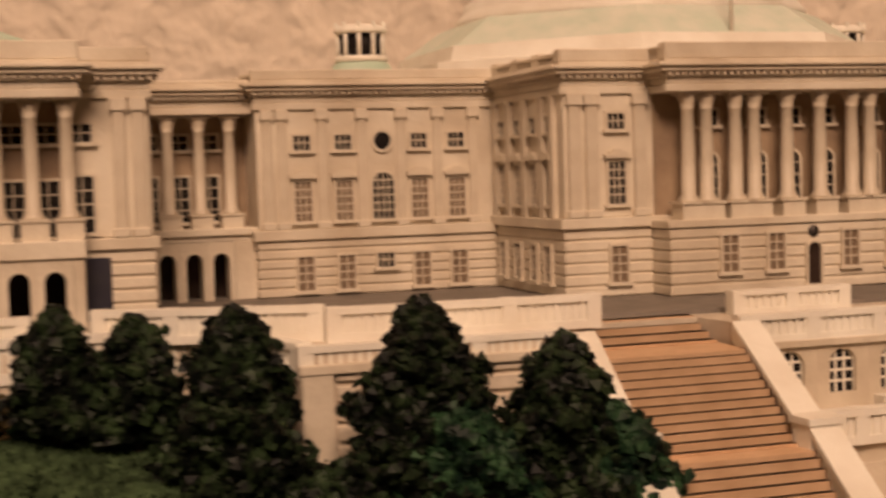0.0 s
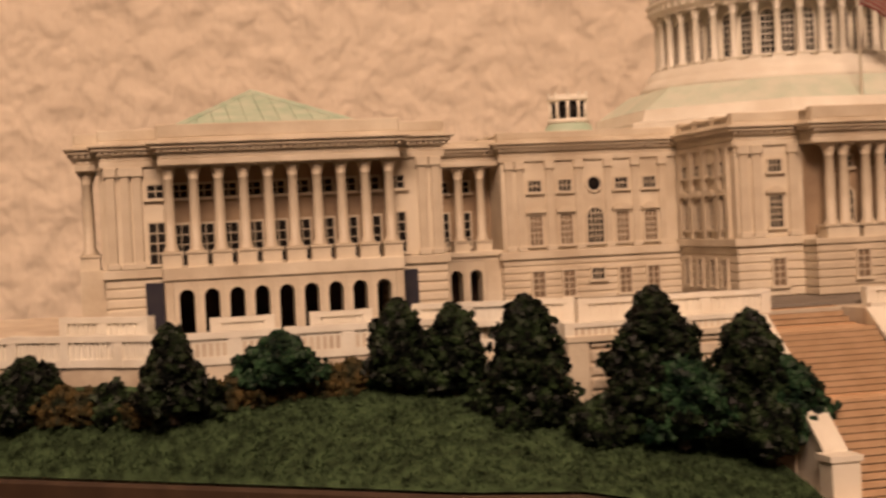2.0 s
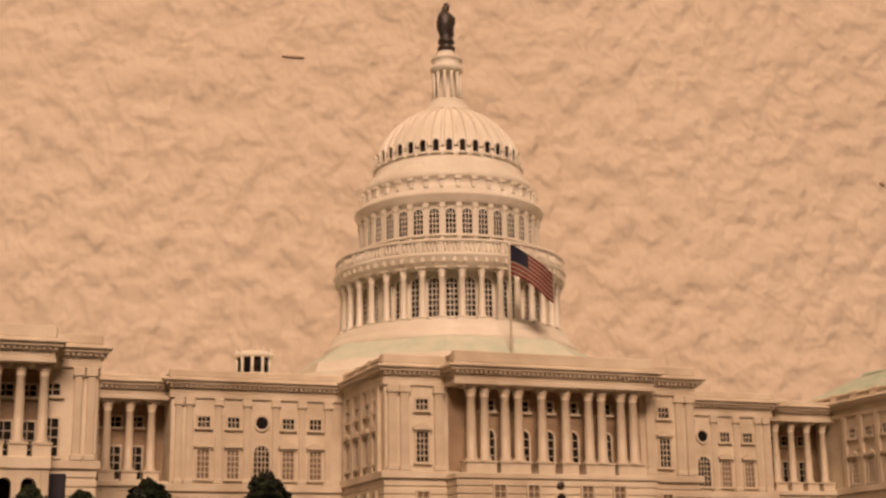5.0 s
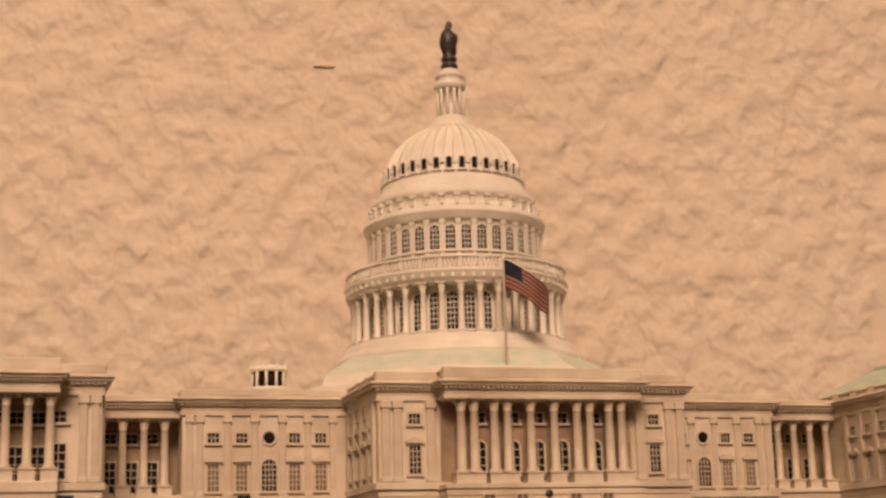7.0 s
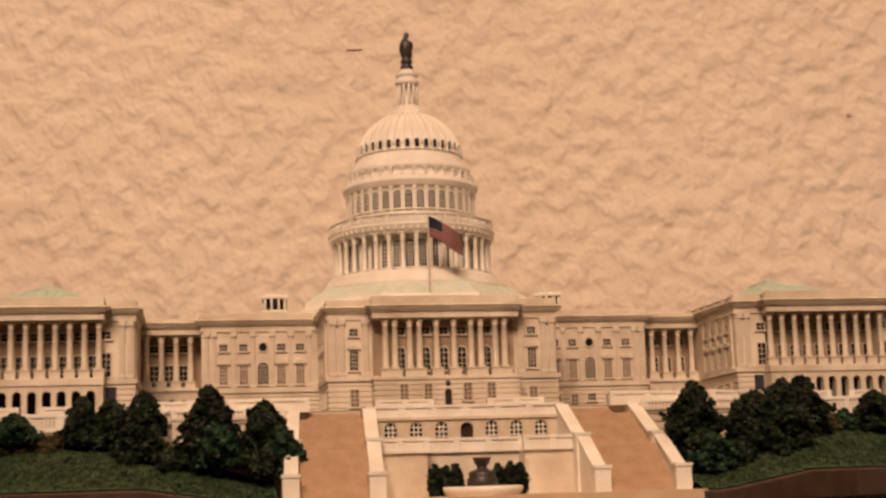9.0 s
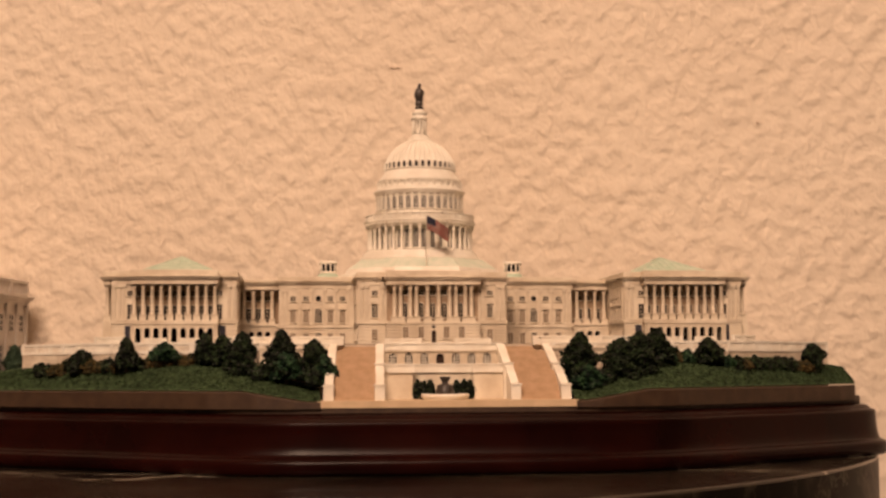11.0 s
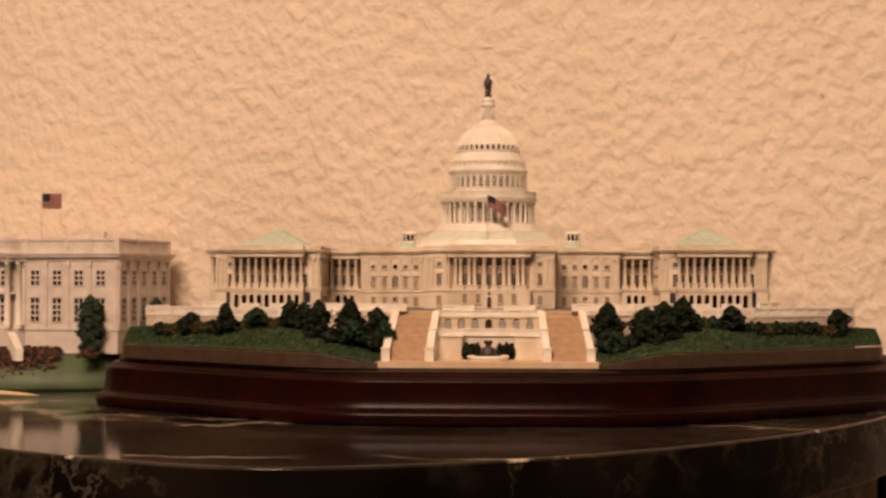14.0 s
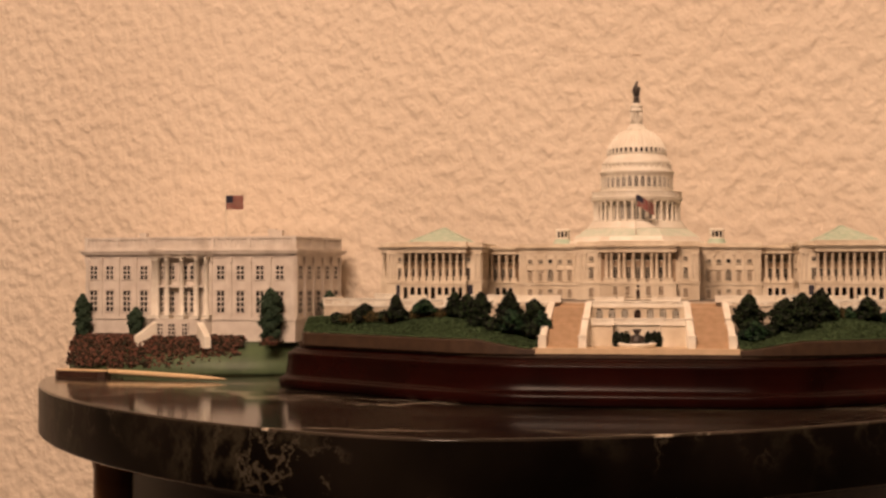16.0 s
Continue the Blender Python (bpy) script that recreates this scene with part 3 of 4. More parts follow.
    for i in range(9):
        part("window", WIN_PORCH, None, wing, at=mm(s * (97.22 + 3.82 * i), -27.8, -10.6))
        part("window", WIN_PORCH_SMALL, None, wing, at=mm(s * (97.22 + 3.82 * i), -27.8, 0.0))
    for x, door in ((93.6, 92.2), (131.6, 132.4)):
        bm = bmesh.new()
        box(bm, -1.4, 1.4, -0.4, 0.4, 0, 7.2)
        part("door", bm, DOOR_BLUE, wing, "tall dark blue door panel", mm(s * door, -30.7, GROUND + 1.2))
        part("window", WIN_PORCH_SMALL, None, wing, at=mm(s * x, -30.5, 0.0))
        part("window", WIN_PORCH, None, wing, at=mm(s * x, -30.5, -10.2))
    for y in (-24, -18, -12, -6):
        for x, turn in ((86, -90), (139.5, 90)):
            part("window", WIN_TALL_BROWN, None, wing, at=mm(s * x, y, -10.2, s * turn))
            part("window", WIN_SMALL, None, wing, at=mm(s * x, y, 0.0, s * turn))
            part("window", WIN_BASE, None, wing, at=mm(s * (x - 0.25 if x < 100 else x + 0.25), y, -20, s * turn))
    for y in (-25, -20.5, -16, -11.5):
        part("column", COL_WING, None, wing, at=mm(s * 142.0, y, -10.9))
    bm = bmesh.new()
    box(bm, s * 139.4, s * 143.6, -27, -9, GROUND, -10.9)
    part("side_porch", bm, STONE, wing)
    crown(wing, s * 138.5, s * 143.2, -26.6, -9.4, 4.58, 10.0)
    # green hipped roof with raised ridges
    bm = bmesh.new()
    cx, w = s * 112.5, 19.5
    corners = [Vector(p) for p in ((cx - w, -24, 9.4), (cx + w, -24, 9.4), (cx + w, 40, 9.4), (cx - w, 40, 9.4), (cx, 8, 19.6), (cx, 24, 19.6))]
    v = [bm.verts.new(p * MM) for p in corners]
    for q in ((0, 1, 4), (1, 2, 5, 4), (2, 3, 5), (3, 0, 4, 5), (3, 2, 1, 0)):
        bm.faces.new([v[i] for i in q])
    part("hipped_roof", bm, ROOF_GREEN, wing, "pale green copper hipped roof")
    ends = [(Vector((cx + w * i / 7, -24.0, 9.45)), Vector((cx + w * i / 7, -24 + 32 * (1 - abs(i / 7)), 9.45 + 10.2 * (1 - abs(i / 7)))), 0.16, 0.2) for i in range(-6, 7)]
    ends += [(corners[a], corners[b], 0.45, 0.55) for a, b in ((0, 4), (1, 4), (4, 5))]
    for a, b, half, rise in ends:
        bm = bmesh.new()
        side = (b - a).cross(Vector((0, 0, 1))).normalized() * half
        q = [bm.verts.new((p + o) * MM) for p in (a, b) for o in (side, Vector((0, 0, rise)), -side)]
        bm.faces.new((q[0], q[1], q[4], q[3]))
        bm.faces.new((q[1], q[2], q[5], q[4]))
        bm.faces.new((q[0], q[2], q[1]))
        part("roof_seam", bm, ROOF_GREEN, wing)
    # little roof lantern
    bm = bmesh.new()
    lathe(bm, [(7.2, 9.0), (7.2, 10.2), (5.6, 11.4), (4.6, 13.8), (4.2, 14.2)], 20, mat=0)
    lathe(bm, [(4.3, 14.2), (4.3, 15.2), (2.6, 15.2), (2.6, 18.8), (4.2, 18.8), (4.4, 19.3), (3.9, 19.9), (3.0, 20.2), (0, 20.3)], 20, mat=1)
    lathe(bm, [(3.3, 15.25), (3.3, 18.75)], 20, mat=2)
    for i in range(10):
        a = 2 * math.pi * i / 10
        lathe(bm, [(0.4, 15.2), (0.32, 17.0), (0.4, 18.8)], 6, 3.75 * math.cos(a), 3.75 * math.sin(a), mat=1)
        box(bm, 4.0 * math.cos(a) - 0.25, 4.0 * math.cos(a) + 0.25, 4.0 * math.sin(a) - 0.25, 4.0 * math.sin(a) + 0.25, 19.3, 20.6, 1)
    part("roof_lantern", bm, [ROOF_GREEN, WHITE, DARK], model, "small round roof lantern with dark openings", mm(s * 44.8, 29.7, -0.9))

# ---- dome ----
DX, DY = -1.2, 21.5
CAP_R, CAP_Z, CAP_H = 17.0, 60.5, 16.7          # the cap's half-ellipse
dome = part("dome", (lambda b: (
    lathe(b, [(41.5, 9.0), (41.5, 11.4), (38.8, 11.8), (38.2, 14.0)], 8, phase=math.pi / 8, smooth=False),
    lathe(b, [(37.8, 14.0), (31.0, 18.6)], 8, phase=math.pi / 8, mat=1, smooth=False),
    lathe(b, [(28.8, 18.2), (28.7, 19.4), (27.9, 20.3), (27.2, 21.2), (27.1, 22.2), (26.4, 22.3), (26.4, 22.7), (21.6, 22.7), (21.6, 34.6)], 72),
    lathe(b, [(21.6, 34.2), (25.5, 34.2), (25.5, 35.1), (25.8, 35.2), (25.8, 35.8), (26.5, 36.4), (26.7, 36.9), (26.1, 37.1), (25.9, 37.3), (25.6, 37.4), (25.6, 39.5), (26.2, 39.6), (26.2, 40.1), (25.0, 40.1), (25.0, 38.8), (20.4, 38.8), (20.4, 49.8), (20.8, 49.9)], 72),
    lathe(b, [(20.6, 49.5), (21.1, 49.7), (21.1, 50.5), (21.8, 51.2), (21.9, 51.8), (21.0, 52.1), (20.8, 52.9), (20.0, 53.2), (19.5, 55.6), (19.9, 55.8), (20.2, 56.4), (19.6, 57.8), (18.5, 58.6), (18.2, 59.6), (17.4, 59.9), (17.2, 61.4)], 72),
    lathe(b, [(17.0, 61.0)] + [(CAP_R * math.cos(t), CAP_Z + CAP_H * math.sin(t)) for t in [0.09 * i for i in range(1, 15)]] + [(5.2, 76.4)], 72),
    lathe(b, [(6.0, 76.0), (6.0, 77.0), (5.2, 77.4), (4.7, 78.8), (4.0, 79.2), (4.0, 79.7), (2.2, 79.7), (2.2, 86.6), (3.5, 86.7), (3.9, 87.6), (3.9, 88.2), (3.4, 88.5), (3.4, 89.8), (3.7, 90.0), (3.6, 90.5), (2.4, 91.2), (1.9, 92.3), (0, 92.3)], 32),
    b)[-1])(bmesh.new()), [WHITE, COPPER], model, "white ribbed dome with colonnaded drum", mm(DX, DY, 0))
DRUM_COL = column_mesh("column", 0.74, 11.6, 0.7, 10, WHITE)
DRUM_WIN = window_mesh("window", 2.5, 8.4, DARK, 3, 7, arched=True, wall=WHITE)
ATTIC_WIN = window_mesh("window", 2.2, 5.6, DARK, 3, 5, arched=True, wall=WHITE)
DOME_WIN = window_mesh("window", 1.3, 2.7, DARK, 1, 1, arched=True, wall=WHITE, frame=0.22)
bm = bmesh.new()
box(bm, -0.42, 0.42, -0.45, 0.3, 0, 9.0)
box(bm, -0.62, 0.62, -0.65, 0.3, 8.0, 9.0)
box(bm, -0.62, 0.62, -0.65, 0.3, 0, 0.7)
ATTIC_PILASTER = mesh_of("pilaster", bm, WHITE)
bm = bmesh.new()
box(bm, -0.5, 0.5, -0.75, 0.6, 0, 1.7)
box(bm, -0.68, 0.68, -1.1, 0.6, 1.7, 2.4)
BRACKET = mesh_of("bracket", bm, WHITE)
bm = bmesh.new()
box(bm, -0.45, 0.45, -0.35, 0.3, 0, 2.6)
PARAPET_PIER = mesh_of("parapet_pier", bm, WHITE)
bm = bmesh.new()
box(bm, -0.32, 0.32, -0.5, 0.4, 0, 1.0)
DENTIL = mesh_of("dentil", bm, WHITE)


def round_dome(n, r, z, mesh, name, offset=0.0):
    for i in range(n):
        a = 2 * math.pi * (i + offset) / n
        part(name, mesh, None, dome, at=mm(r * math.sin(a), -r * math.cos(a), z, math.degrees(a)))


round_dome(36, 24.5, 22.7, DRUM_COL, "column", 0.5)
round_dome(36, 21.55, 24.2, DRUM_WIN, "window")
round_dome(36, 20.4, 42.7, ATTIC_WIN, "window")
round_dome(36, 20.4, 40.6, ATTIC_PILASTER, "pilaster", 0.5)
round_dome(36, 25.75, 37.3, PARAPET_PIER, "parapet_pier", 0.5)
round_dome(72, 25.9, 35.15, DENTIL, "dentil", 0.25)
round_dome(36, 19.6, 53.4, BRACKET, "bracket", 0.5)
round_dome(72, 17.6, 58.7, DENTIL, "dentil", 0.25)
round_dome(36, 16.85, 62.6, DOME_WIN, "window")
bm = bmesh.new()
for i in range(36 * 5):
    if i % 5:
        a = 2 * math.pi * (i / 5 + 0.5) / 36
        lathe(bm, [(0.22, 37.4), (0.3, 38.2), (0.18, 39.5)], 5, 25.8 * math.sin(a), -25.8 * math.cos(a))
part("baluster_ring", bm, WHITE, dome, kind="stuff")
bm = bmesh.new()
for i in range(11):
    t0, t1 = 0.20 + i * 0.1, 0.20 + (i + 1) * 0.1
    w0, w1 = 0.50 * math.cos(t0) + 0.12, 0.50 * math.cos(t1) + 0.12
    pts = [(x, -CAP_R * math.cos(t) - o * math.cos(t), CAP_Z + CAP_H * math.sin(t) + o * math.sin(t)) for t, w in ((t0, w0), (t1, w1)) for x, o in ((-w, -0.1), (-w * 0.55, 0.5), (w * 0.55, 0.5), (w, -0.1))]
    v = [bm.verts.new(Vector(p) * MM) for p in pts]
    for k in range(3):
        bm.faces.new((v[k], v[k + 1], v[k + 5], v[k + 4]))
round_dome(36, 0.0, 0.0, mesh_of("rib", bm, WHITE), "rib", 0.5)
bm = bmesh.new()
lathe(bm, [(0.42, 0), (0.34, 3), (0.42, 7.0)], 6)
round_dome(12, 3.2, 79.7, mesh_of("post", bm, WHITE), "post")
# plain statue on the lantern
bm = bmesh.new()
lathe(bm, [(1.9, 92.3), (2.1, 93.0), (2.1, 93.5), (1.5, 93.8), (1.5, 94.2), (2.0, 94.7), (1.9, 95.4), (1.5, 95.8), (1.8, 96.6), (2.1, 98.4), (2.35, 99.8), (2.2, 101.2), (1.5, 102.2), (0.85, 102.7), (0.95, 103.5), (0.8, 104.3), (0.45, 104.9), (0, 105.2)], 16, DX, DY)
for v in bm.verts:
    z = v.co.z / MM
    if z > 95.5:
        v.co.x += 0.25 * MM * math.sin(z * 1.7)
        v.co.y = DY * MM + (v.co.y - DY * MM) * 0.8
part("statue", bm, BRONZE, model, "small dark bronze figure")

# ---- flag ----
def flag(parent, w, h, wave, at, pole_top, pole_low, droop):
    bm = bmesh.new()
    nx, rows = 20, 13
    grid = []
    for j in range(rows + 1):
        line = []
        for i in range(nx + 1):
            u, v = i / nx, j / rows
            x = w * u
            z = -h * v - droop * u ** 1.2 + wave * 0.35 * math.sin(u * 7)
            y = wave * math.sin(u * 7.5 + v * 0.8) * (0.2 + u)
            line.append(bm.verts.new((x * MM, y * MM, z * MM)))
        grid.append(line)
    for j in range(rows):
        for i in range(nx):
            f = bm.faces.new((grid[j][i], grid[j + 1][i], grid[j + 1][i + 1], grid[j][i + 1]))
            f.smooth = True
            f.material_index = 2 if (j < 7 and i < 8) else (j % 2)
    bmesh.ops.solidify(bm, geom=bm.faces[:], thickness=0.15 * MM)
    cloth = mesh_of("cloth", bm, [FLAG_RED, FLAG_WHITE, FLAG_BLUE])
    bm = bmesh.new()
    lathe(bm, [(0.32, pole_low), (0.25, pole_top), (0.4, pole_top + 0.2), (0.2, pole_top + 0.7), (0, pole_top + 0.8)], 8)
    pole = part("flagpole", bm, WHITE, parent, "thin white flagpole", at)
    return part("flag", cloth, None, pole, "red and white striped flag with blue canton", mm(0.25, 0, pole_top))


flag(model, 10.0, 6.2, 0.9, mm(-1.3, -13.2, 0), 37.0, 9.5, 5.6)

# ---- wooden plinth ----
PLAZA = -44.8


def reach(x):
    """The east end of the site spreads wider than the west end."""
    return x if x < 90 else x + 0.085 * (x - 90)


LOW = [(-211.5, 96), (-210.5, 6), (-207.3, -5), (-197.9, -15), (-154.1, -48), (-113.3, -79), (-93.4, -93), (-74.6, -101), (-55.0, -105), (55.0, -105), (74.6, -101), (93.4, -93), (113.3, -79), (154.1, -48), (197.9, -15), (207.3, -5), (210.5, 6), (211.5, 96)]


def rounded(pts, n=7):
    """A smooth curve through the corners of an open outline."""
    out = []
    p = [Vector(q) for q in pts]
    for i in range(len(p) - 1):
        a, b, c, d = p[max(0, i - 1)], p[i], p[i + 1], p[min(len(p) - 1, i + 2)]
        m0, m1 = (c - a) * 0.5, (d - b) * 0.5
        k = (c - b).length
        m0, m1 = m0.normalized() * min(m0.length, k), m1.normalized() * min(m1.length, k)
        for j in range(n):
            t = j / n
            out.append(tuple(b * (2 * t**3 - 3 * t * t + 1) + m0 * (t**3 - 2 * t * t + t) + c * (3 * t * t - 2 * t**3) + m1 * (t**3 - t * t)))
    return out + [tuple(p[-1])]


LOW = [(reach(x), y) for x, y in rounded(LOW)]


def inset_outline(d):
    k, pts = len(LOW), []
    for i in range(k):
        a, b, c = (Vector(LOW[(i + j) % k]) for j in (-1, 0, 1))
        n = (b - a).normalized() + (c - b).normalized()
        n = Vector((-n.y, n.x)).normalized()
        turn = max(0.6, (b - a).normalized().dot(Vector((n.y, -n.x))))
        pts.append(tuple(b + n * d / turn))
    return pts


bm = bmesh.new()
sweep(bm, [(1.5, -73.5), (0, -72.4), (0, -68.6), (0.6, -67.4), (2.2, -66.6), (3.2, -66.2), (4.0, -65.0), (4.6, -62), (5.0, -58), (5.2, -55), (5.0, -53.6), (5.6, -52.8), (7.0, -52.2), (8.0, -51.6), (8.6, -50.8), (10, -50.2), (12, -50)], inset_outline, True)
plinth = part("plinth", bm, MAHOGANY, model, "moulded dark mahogany plinth")
bm = bmesh.new()
sweep(bm, [(12.6, -50.05), (12.2, -49.6), (12.2, -46.6), (13.0, -46.0)], inset_outline)
part("site_edge", bm, LIP_BROWN, model, "brown painted edge of the site")

# ---- plaza, terrace, stairs ----
bm = bmesh.new()
prism(bm, [(-64, -40), (-56, -86), (-52, -93.6), (52, -93.6), (56, -86), (64, -40)], -47.6, PLAZA)
part("plaza", bm, PAVING, model, "tan paved plaza")
bm = bmesh.new()
prism(bm, [(-181, 60), (-181, -6), (-154, -25), (-130, -42.5), (-78, -42.5), (-75, -60), (-46.5, -60), (-45, -50), (-27, -50), (-26, -57), (26, -57), (27, -50), (45, -50), (46.5, -60), (75, -60), (78, -42.5), (130, -42.5), (reach(154), -25), (reach(181), -6), (reach(181), 60)], -46, -22.2)
terrace = part("terrace", bm, STONE_WASH, model, "cream retaining walls of the terrace")
for s in (-1, 1):
    for i in range(7):
        z = -37 + i * 2.0
        block(terrace, "stone_course", s * 46.8, s * 72.0, -60.5, -59.4, z, z + 1.5, STONE_WASH)
        block(terrace, "stone_course", s * 74.2, s * 75.4, -58.4, -46.5, z, z + 1.5, STONE_WASH)
    block(terrace, "quoin", s * 72.4, s * 75.6, -60.8, -58.6, -38, -23.4, STONE)
    block(terrace, "string_course", s * 46.8, s * 75.8, -61.0, -59.0, -24.2, -23.2, STONE)
bm = bmesh.new()
prism(bm, [(-140, 45), (-140, -30), (-128, -39), (-46, -43.5), (-27, -46.8), (27, -46.8), (46, -43.5), (128, -39), (140, -30), (140, 45)], -22.2, GROUND)
part("terrace_floor", bm, FLOOR_GREY, terrace, "dark grey terrace floor")


def parapet(x0, y0, x1, y1, z0, z1, wide=1.6):
    """A balustrade wall between two points of the plan."""
    a, b = Vector((x0, y0)), Vector((x1, y1))
    n = (b - a).length
    bm = bmesh.new()
    h = z1 - z0
    box(bm, 0, n, -wide / 2, wide / 2, 0, h * 0.25)
    box(bm, 0, n, -wide / 2 + 0.35, wide / 2 - 0.35, h * 0.25, h * 0.8)
    box(bm, -0.2, n + 0.2, -wide / 2 - 0.15, wide / 2 + 0.15, h * 0.8, h)
    for i in range(int(n / 1.0)):
        box(bm, i * 1.0 + 0.3, i * 1.0 + 0.7, -wide / 2 + 0.1, wide / 2 - 0.1, h * 0.25, h * 0.8)
    m = max(1, round(n / 9))
    for i in range(m + 1):
        x = n * i / m
        box(bm, x - 0.8, x + 0.8, -wide / 2 - 0.1, wide / 2 + 0.1, 0, h * 1.02)
    d = b - a
    return part("balustrade", bm, WHITE, terrace, at=mm(x0, y0, z0, math.degrees(math.atan2(d.y, d.x))))


for s in (-1, 1):
    for x0, y0, x1, y1, z0, z1 in ((180.4, -5.6, 154, -24.6, -25.4, -20.8), (154, -24.6, 130, -42, -25.4, -20.6), (130, -42, 79, -42, -25.4, -20.6), (78.4, -42.4, 75, -58, -24.6, -21.2), (75, -59.4, 48, -59.4, -24.6, -21.4),
                                   (180.4, 40, 180.4, -5.6, -25.4, -20.8), (146, -27, 134, -37, -22.2, -18.0), (124, -39.8, 116, -39.8, -22.2, -18.7), (109, -39.8, 101, -39.8, -22.2, -18.7), (93, -40, 71, -48, -22.2, -18.4), (70, -51, 41.2, -52.6, -22.2, -18.5)):
        if s < 0:
            x0, y0, x1, y1 = -x0, y0, -x1, y1
        elif x0 > 150:
            x0, x1 = reach(x0), reach(x1) if x1 > 150 else x1
        parapet(x0, y0, x1, y1, z0, z1)
parapet(-25.5, -57.6, 25.5, -57.6, -24.6, -21.4)
parapet(-22, -50, -8, -50, -22.2, -19.4)
parapet(8, -50, 22, -50, -22.2, -19.4)


def stair_x(t, top, low):
    return top + (low - top) * t


for s in (-1, 1):
    stair = part("staircase", (lambda b: (box(b, s * 27, s * 44, -60, -50, -44, -26.3), b)[-1])(bmesh.new()), STEP, model, "broad tan outdoor staircase")
    flights = [(-47.0, GROUND, -54.5, -24.6, 4), (-61.5, -24.6, -73.0, -33.0, 11), (-76.0, -33.0, -88.0, PLAZA, 13)]
    for y0, z0, y1, z1, n in flights:
        for i in range(n):
            ya, yb = y0 + (y1 - y0) * i / n, y0 + (y1 - y0) * (i + 1) / n
            z = z0 + (z1 - z0) * (i + 0.6) / n
            t = max(0.0, (ya + 59) / -29.5)
            bm = bmesh.new()
            wide = 41.0 if n == 4 else stair_x(t, 44.2, 46.6)
            box(bm, s * stair_x(t, 27.0, 28.8), s * wide, yb - 0.1, ya, z - 3, z)
            box(bm, s * stair_x(t, 27.0, 28.8), s * wide, yb - 0.15, ya, z - 0.25, z)
            part("step", bm, STEP, stair)
    bm = bmesh.new()
    box(bm, s * 26.8, s * 44.4, -61.6, -54.4, -40, -24.6)
    box(bm, s * 28.0, s * 45.6, -76.1, -72.9, -46, -33.0)
    part("landing", bm, STEP, stair)
    for top, low, out in ((25.6, 27.4, 0), (45.2, 47.8, 1)):
        for (ya, za), (yb, zb) in (((-58.5, -22.6), (-72.6, -31.2)), ((-75.2, -31.4), (-86.0, -38.8))):
            bm = bmesh.new()
            xa, xb = stair_x((ya + 59) / -29.5, top, low), stair_x((yb + 59) / -29.5, top, low)
            w = 1.35
            v = [bm.verts.new((s * (x + d) * MM, y * MM, z * MM)) for x, y, z, zl in ((xa, ya, za, -46), (xb, yb, zb, -46)) for d, z in ((-w, zl), (w, zl), (w, z), (-w, z))]
            for q in ((0, 1, 5, 4), (1, 2, 6, 5), (2, 3, 7, 6), (3, 0, 4, 7), (3, 2, 1, 0), (4, 5, 6, 7)):
                bm.faces.new([v[i] for i in q])
            w = 1.7
            v = [bm.verts.new((s * (x + d) * MM, y * MM, z * MM)) for x, y, z1 in ((xa, ya, za), (xb, yb, zb)) for d, z in ((-w, z1), (w, z1), (w, z1 + 0.7), (-w, z1 + 0.7))]
            for q in ((0, 1, 5, 4), (1, 2, 6, 5), (2, 3, 7, 6), (3, 0, 4, 7), (3, 2, 1, 0), (4, 5, 6, 7)):
                bm.faces.new([v[i] for i in q])
            bmesh.ops.recalc_face_normals(bm, faces=bm.faces[:])
            part("stair_wall", bm, WHITE, stair, "white sloping stair wall")
        xm = stair_x(14.5 / 29.5, top, low)
        bm = bmesh.new()
        box(bm, s * (xm - 1.8), s * (xm + 1.8), -75.6, -72.3, -46, -30.6)
        box(bm, s * (xm - 2.1), s * (xm + 2.1), -75.8, -72.1, -30.6, -29.9)
        part("newel", bm, WHITE, stair, "white square newel post")
        bm = bmesh.new()
        box(bm, s * (low - 2.0), s * (low + 2.0), -89.2, -85.6, PLAZA - 1, -39.2)
        box(bm, s * (low - 2.3), s * (low + 2.3), -89.5, -85.3, -39.2, -38.4)
        part("newel", bm, WHITE, stair, "white square newel post")

WIN_ARCADE = window_mesh("window", 3.3, 4.9, DARK, 3, 4, arched=True, bar=0.15, wall=WHITE)

# ---- arcade between the stairs and the niche with the fountain ----
bm = bmesh.new()
box(bm, -25.2, -23.275, -58.4, -57, -33.6, -24.6)
box(bm, 23.275, 25.2, -58.4, -57, -33.6, -24.6)
box(bm, -25, 25, -59.0, -57.2, -25.2, -24.5)
prism(bm, [(-25.5, -57), (-26.8, -70.5), (-12.5, -70.5), (-12.0, -65), (12.0, -65), (12.5, -70.5), (26.8, -70.5), (25.5, -57)], -46, -33.8)
box(bm, -26.6, -13, -71.2, -60, -45.6, -36)
box(bm, 13, 26.6, -71.2, -60, -45.6, -36)
arcade = part("arcade", bm, STONE, model, "cream arcade wall between the stairs")
for i in range(7):
    bm = bmesh.new()
    arch_panel(bm, 0, -33.6, -24.6, 6.65, 3.4, -30.7 if i != 3 else -31.6, 5.0 if i != 3 else 5.6, 0, 1.2)
    part("arch", bm, STONE, arcade, at=mm((i - 3) * 6.65, -58.4, 0))
    if i == 3:
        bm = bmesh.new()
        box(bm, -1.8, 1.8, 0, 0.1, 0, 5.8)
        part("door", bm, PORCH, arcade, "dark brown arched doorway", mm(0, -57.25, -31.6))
    else:
        part("window", WIN_ARCADE, None, arcade, at=mm((i - 3) * 6.65, -57.5, -30.7))
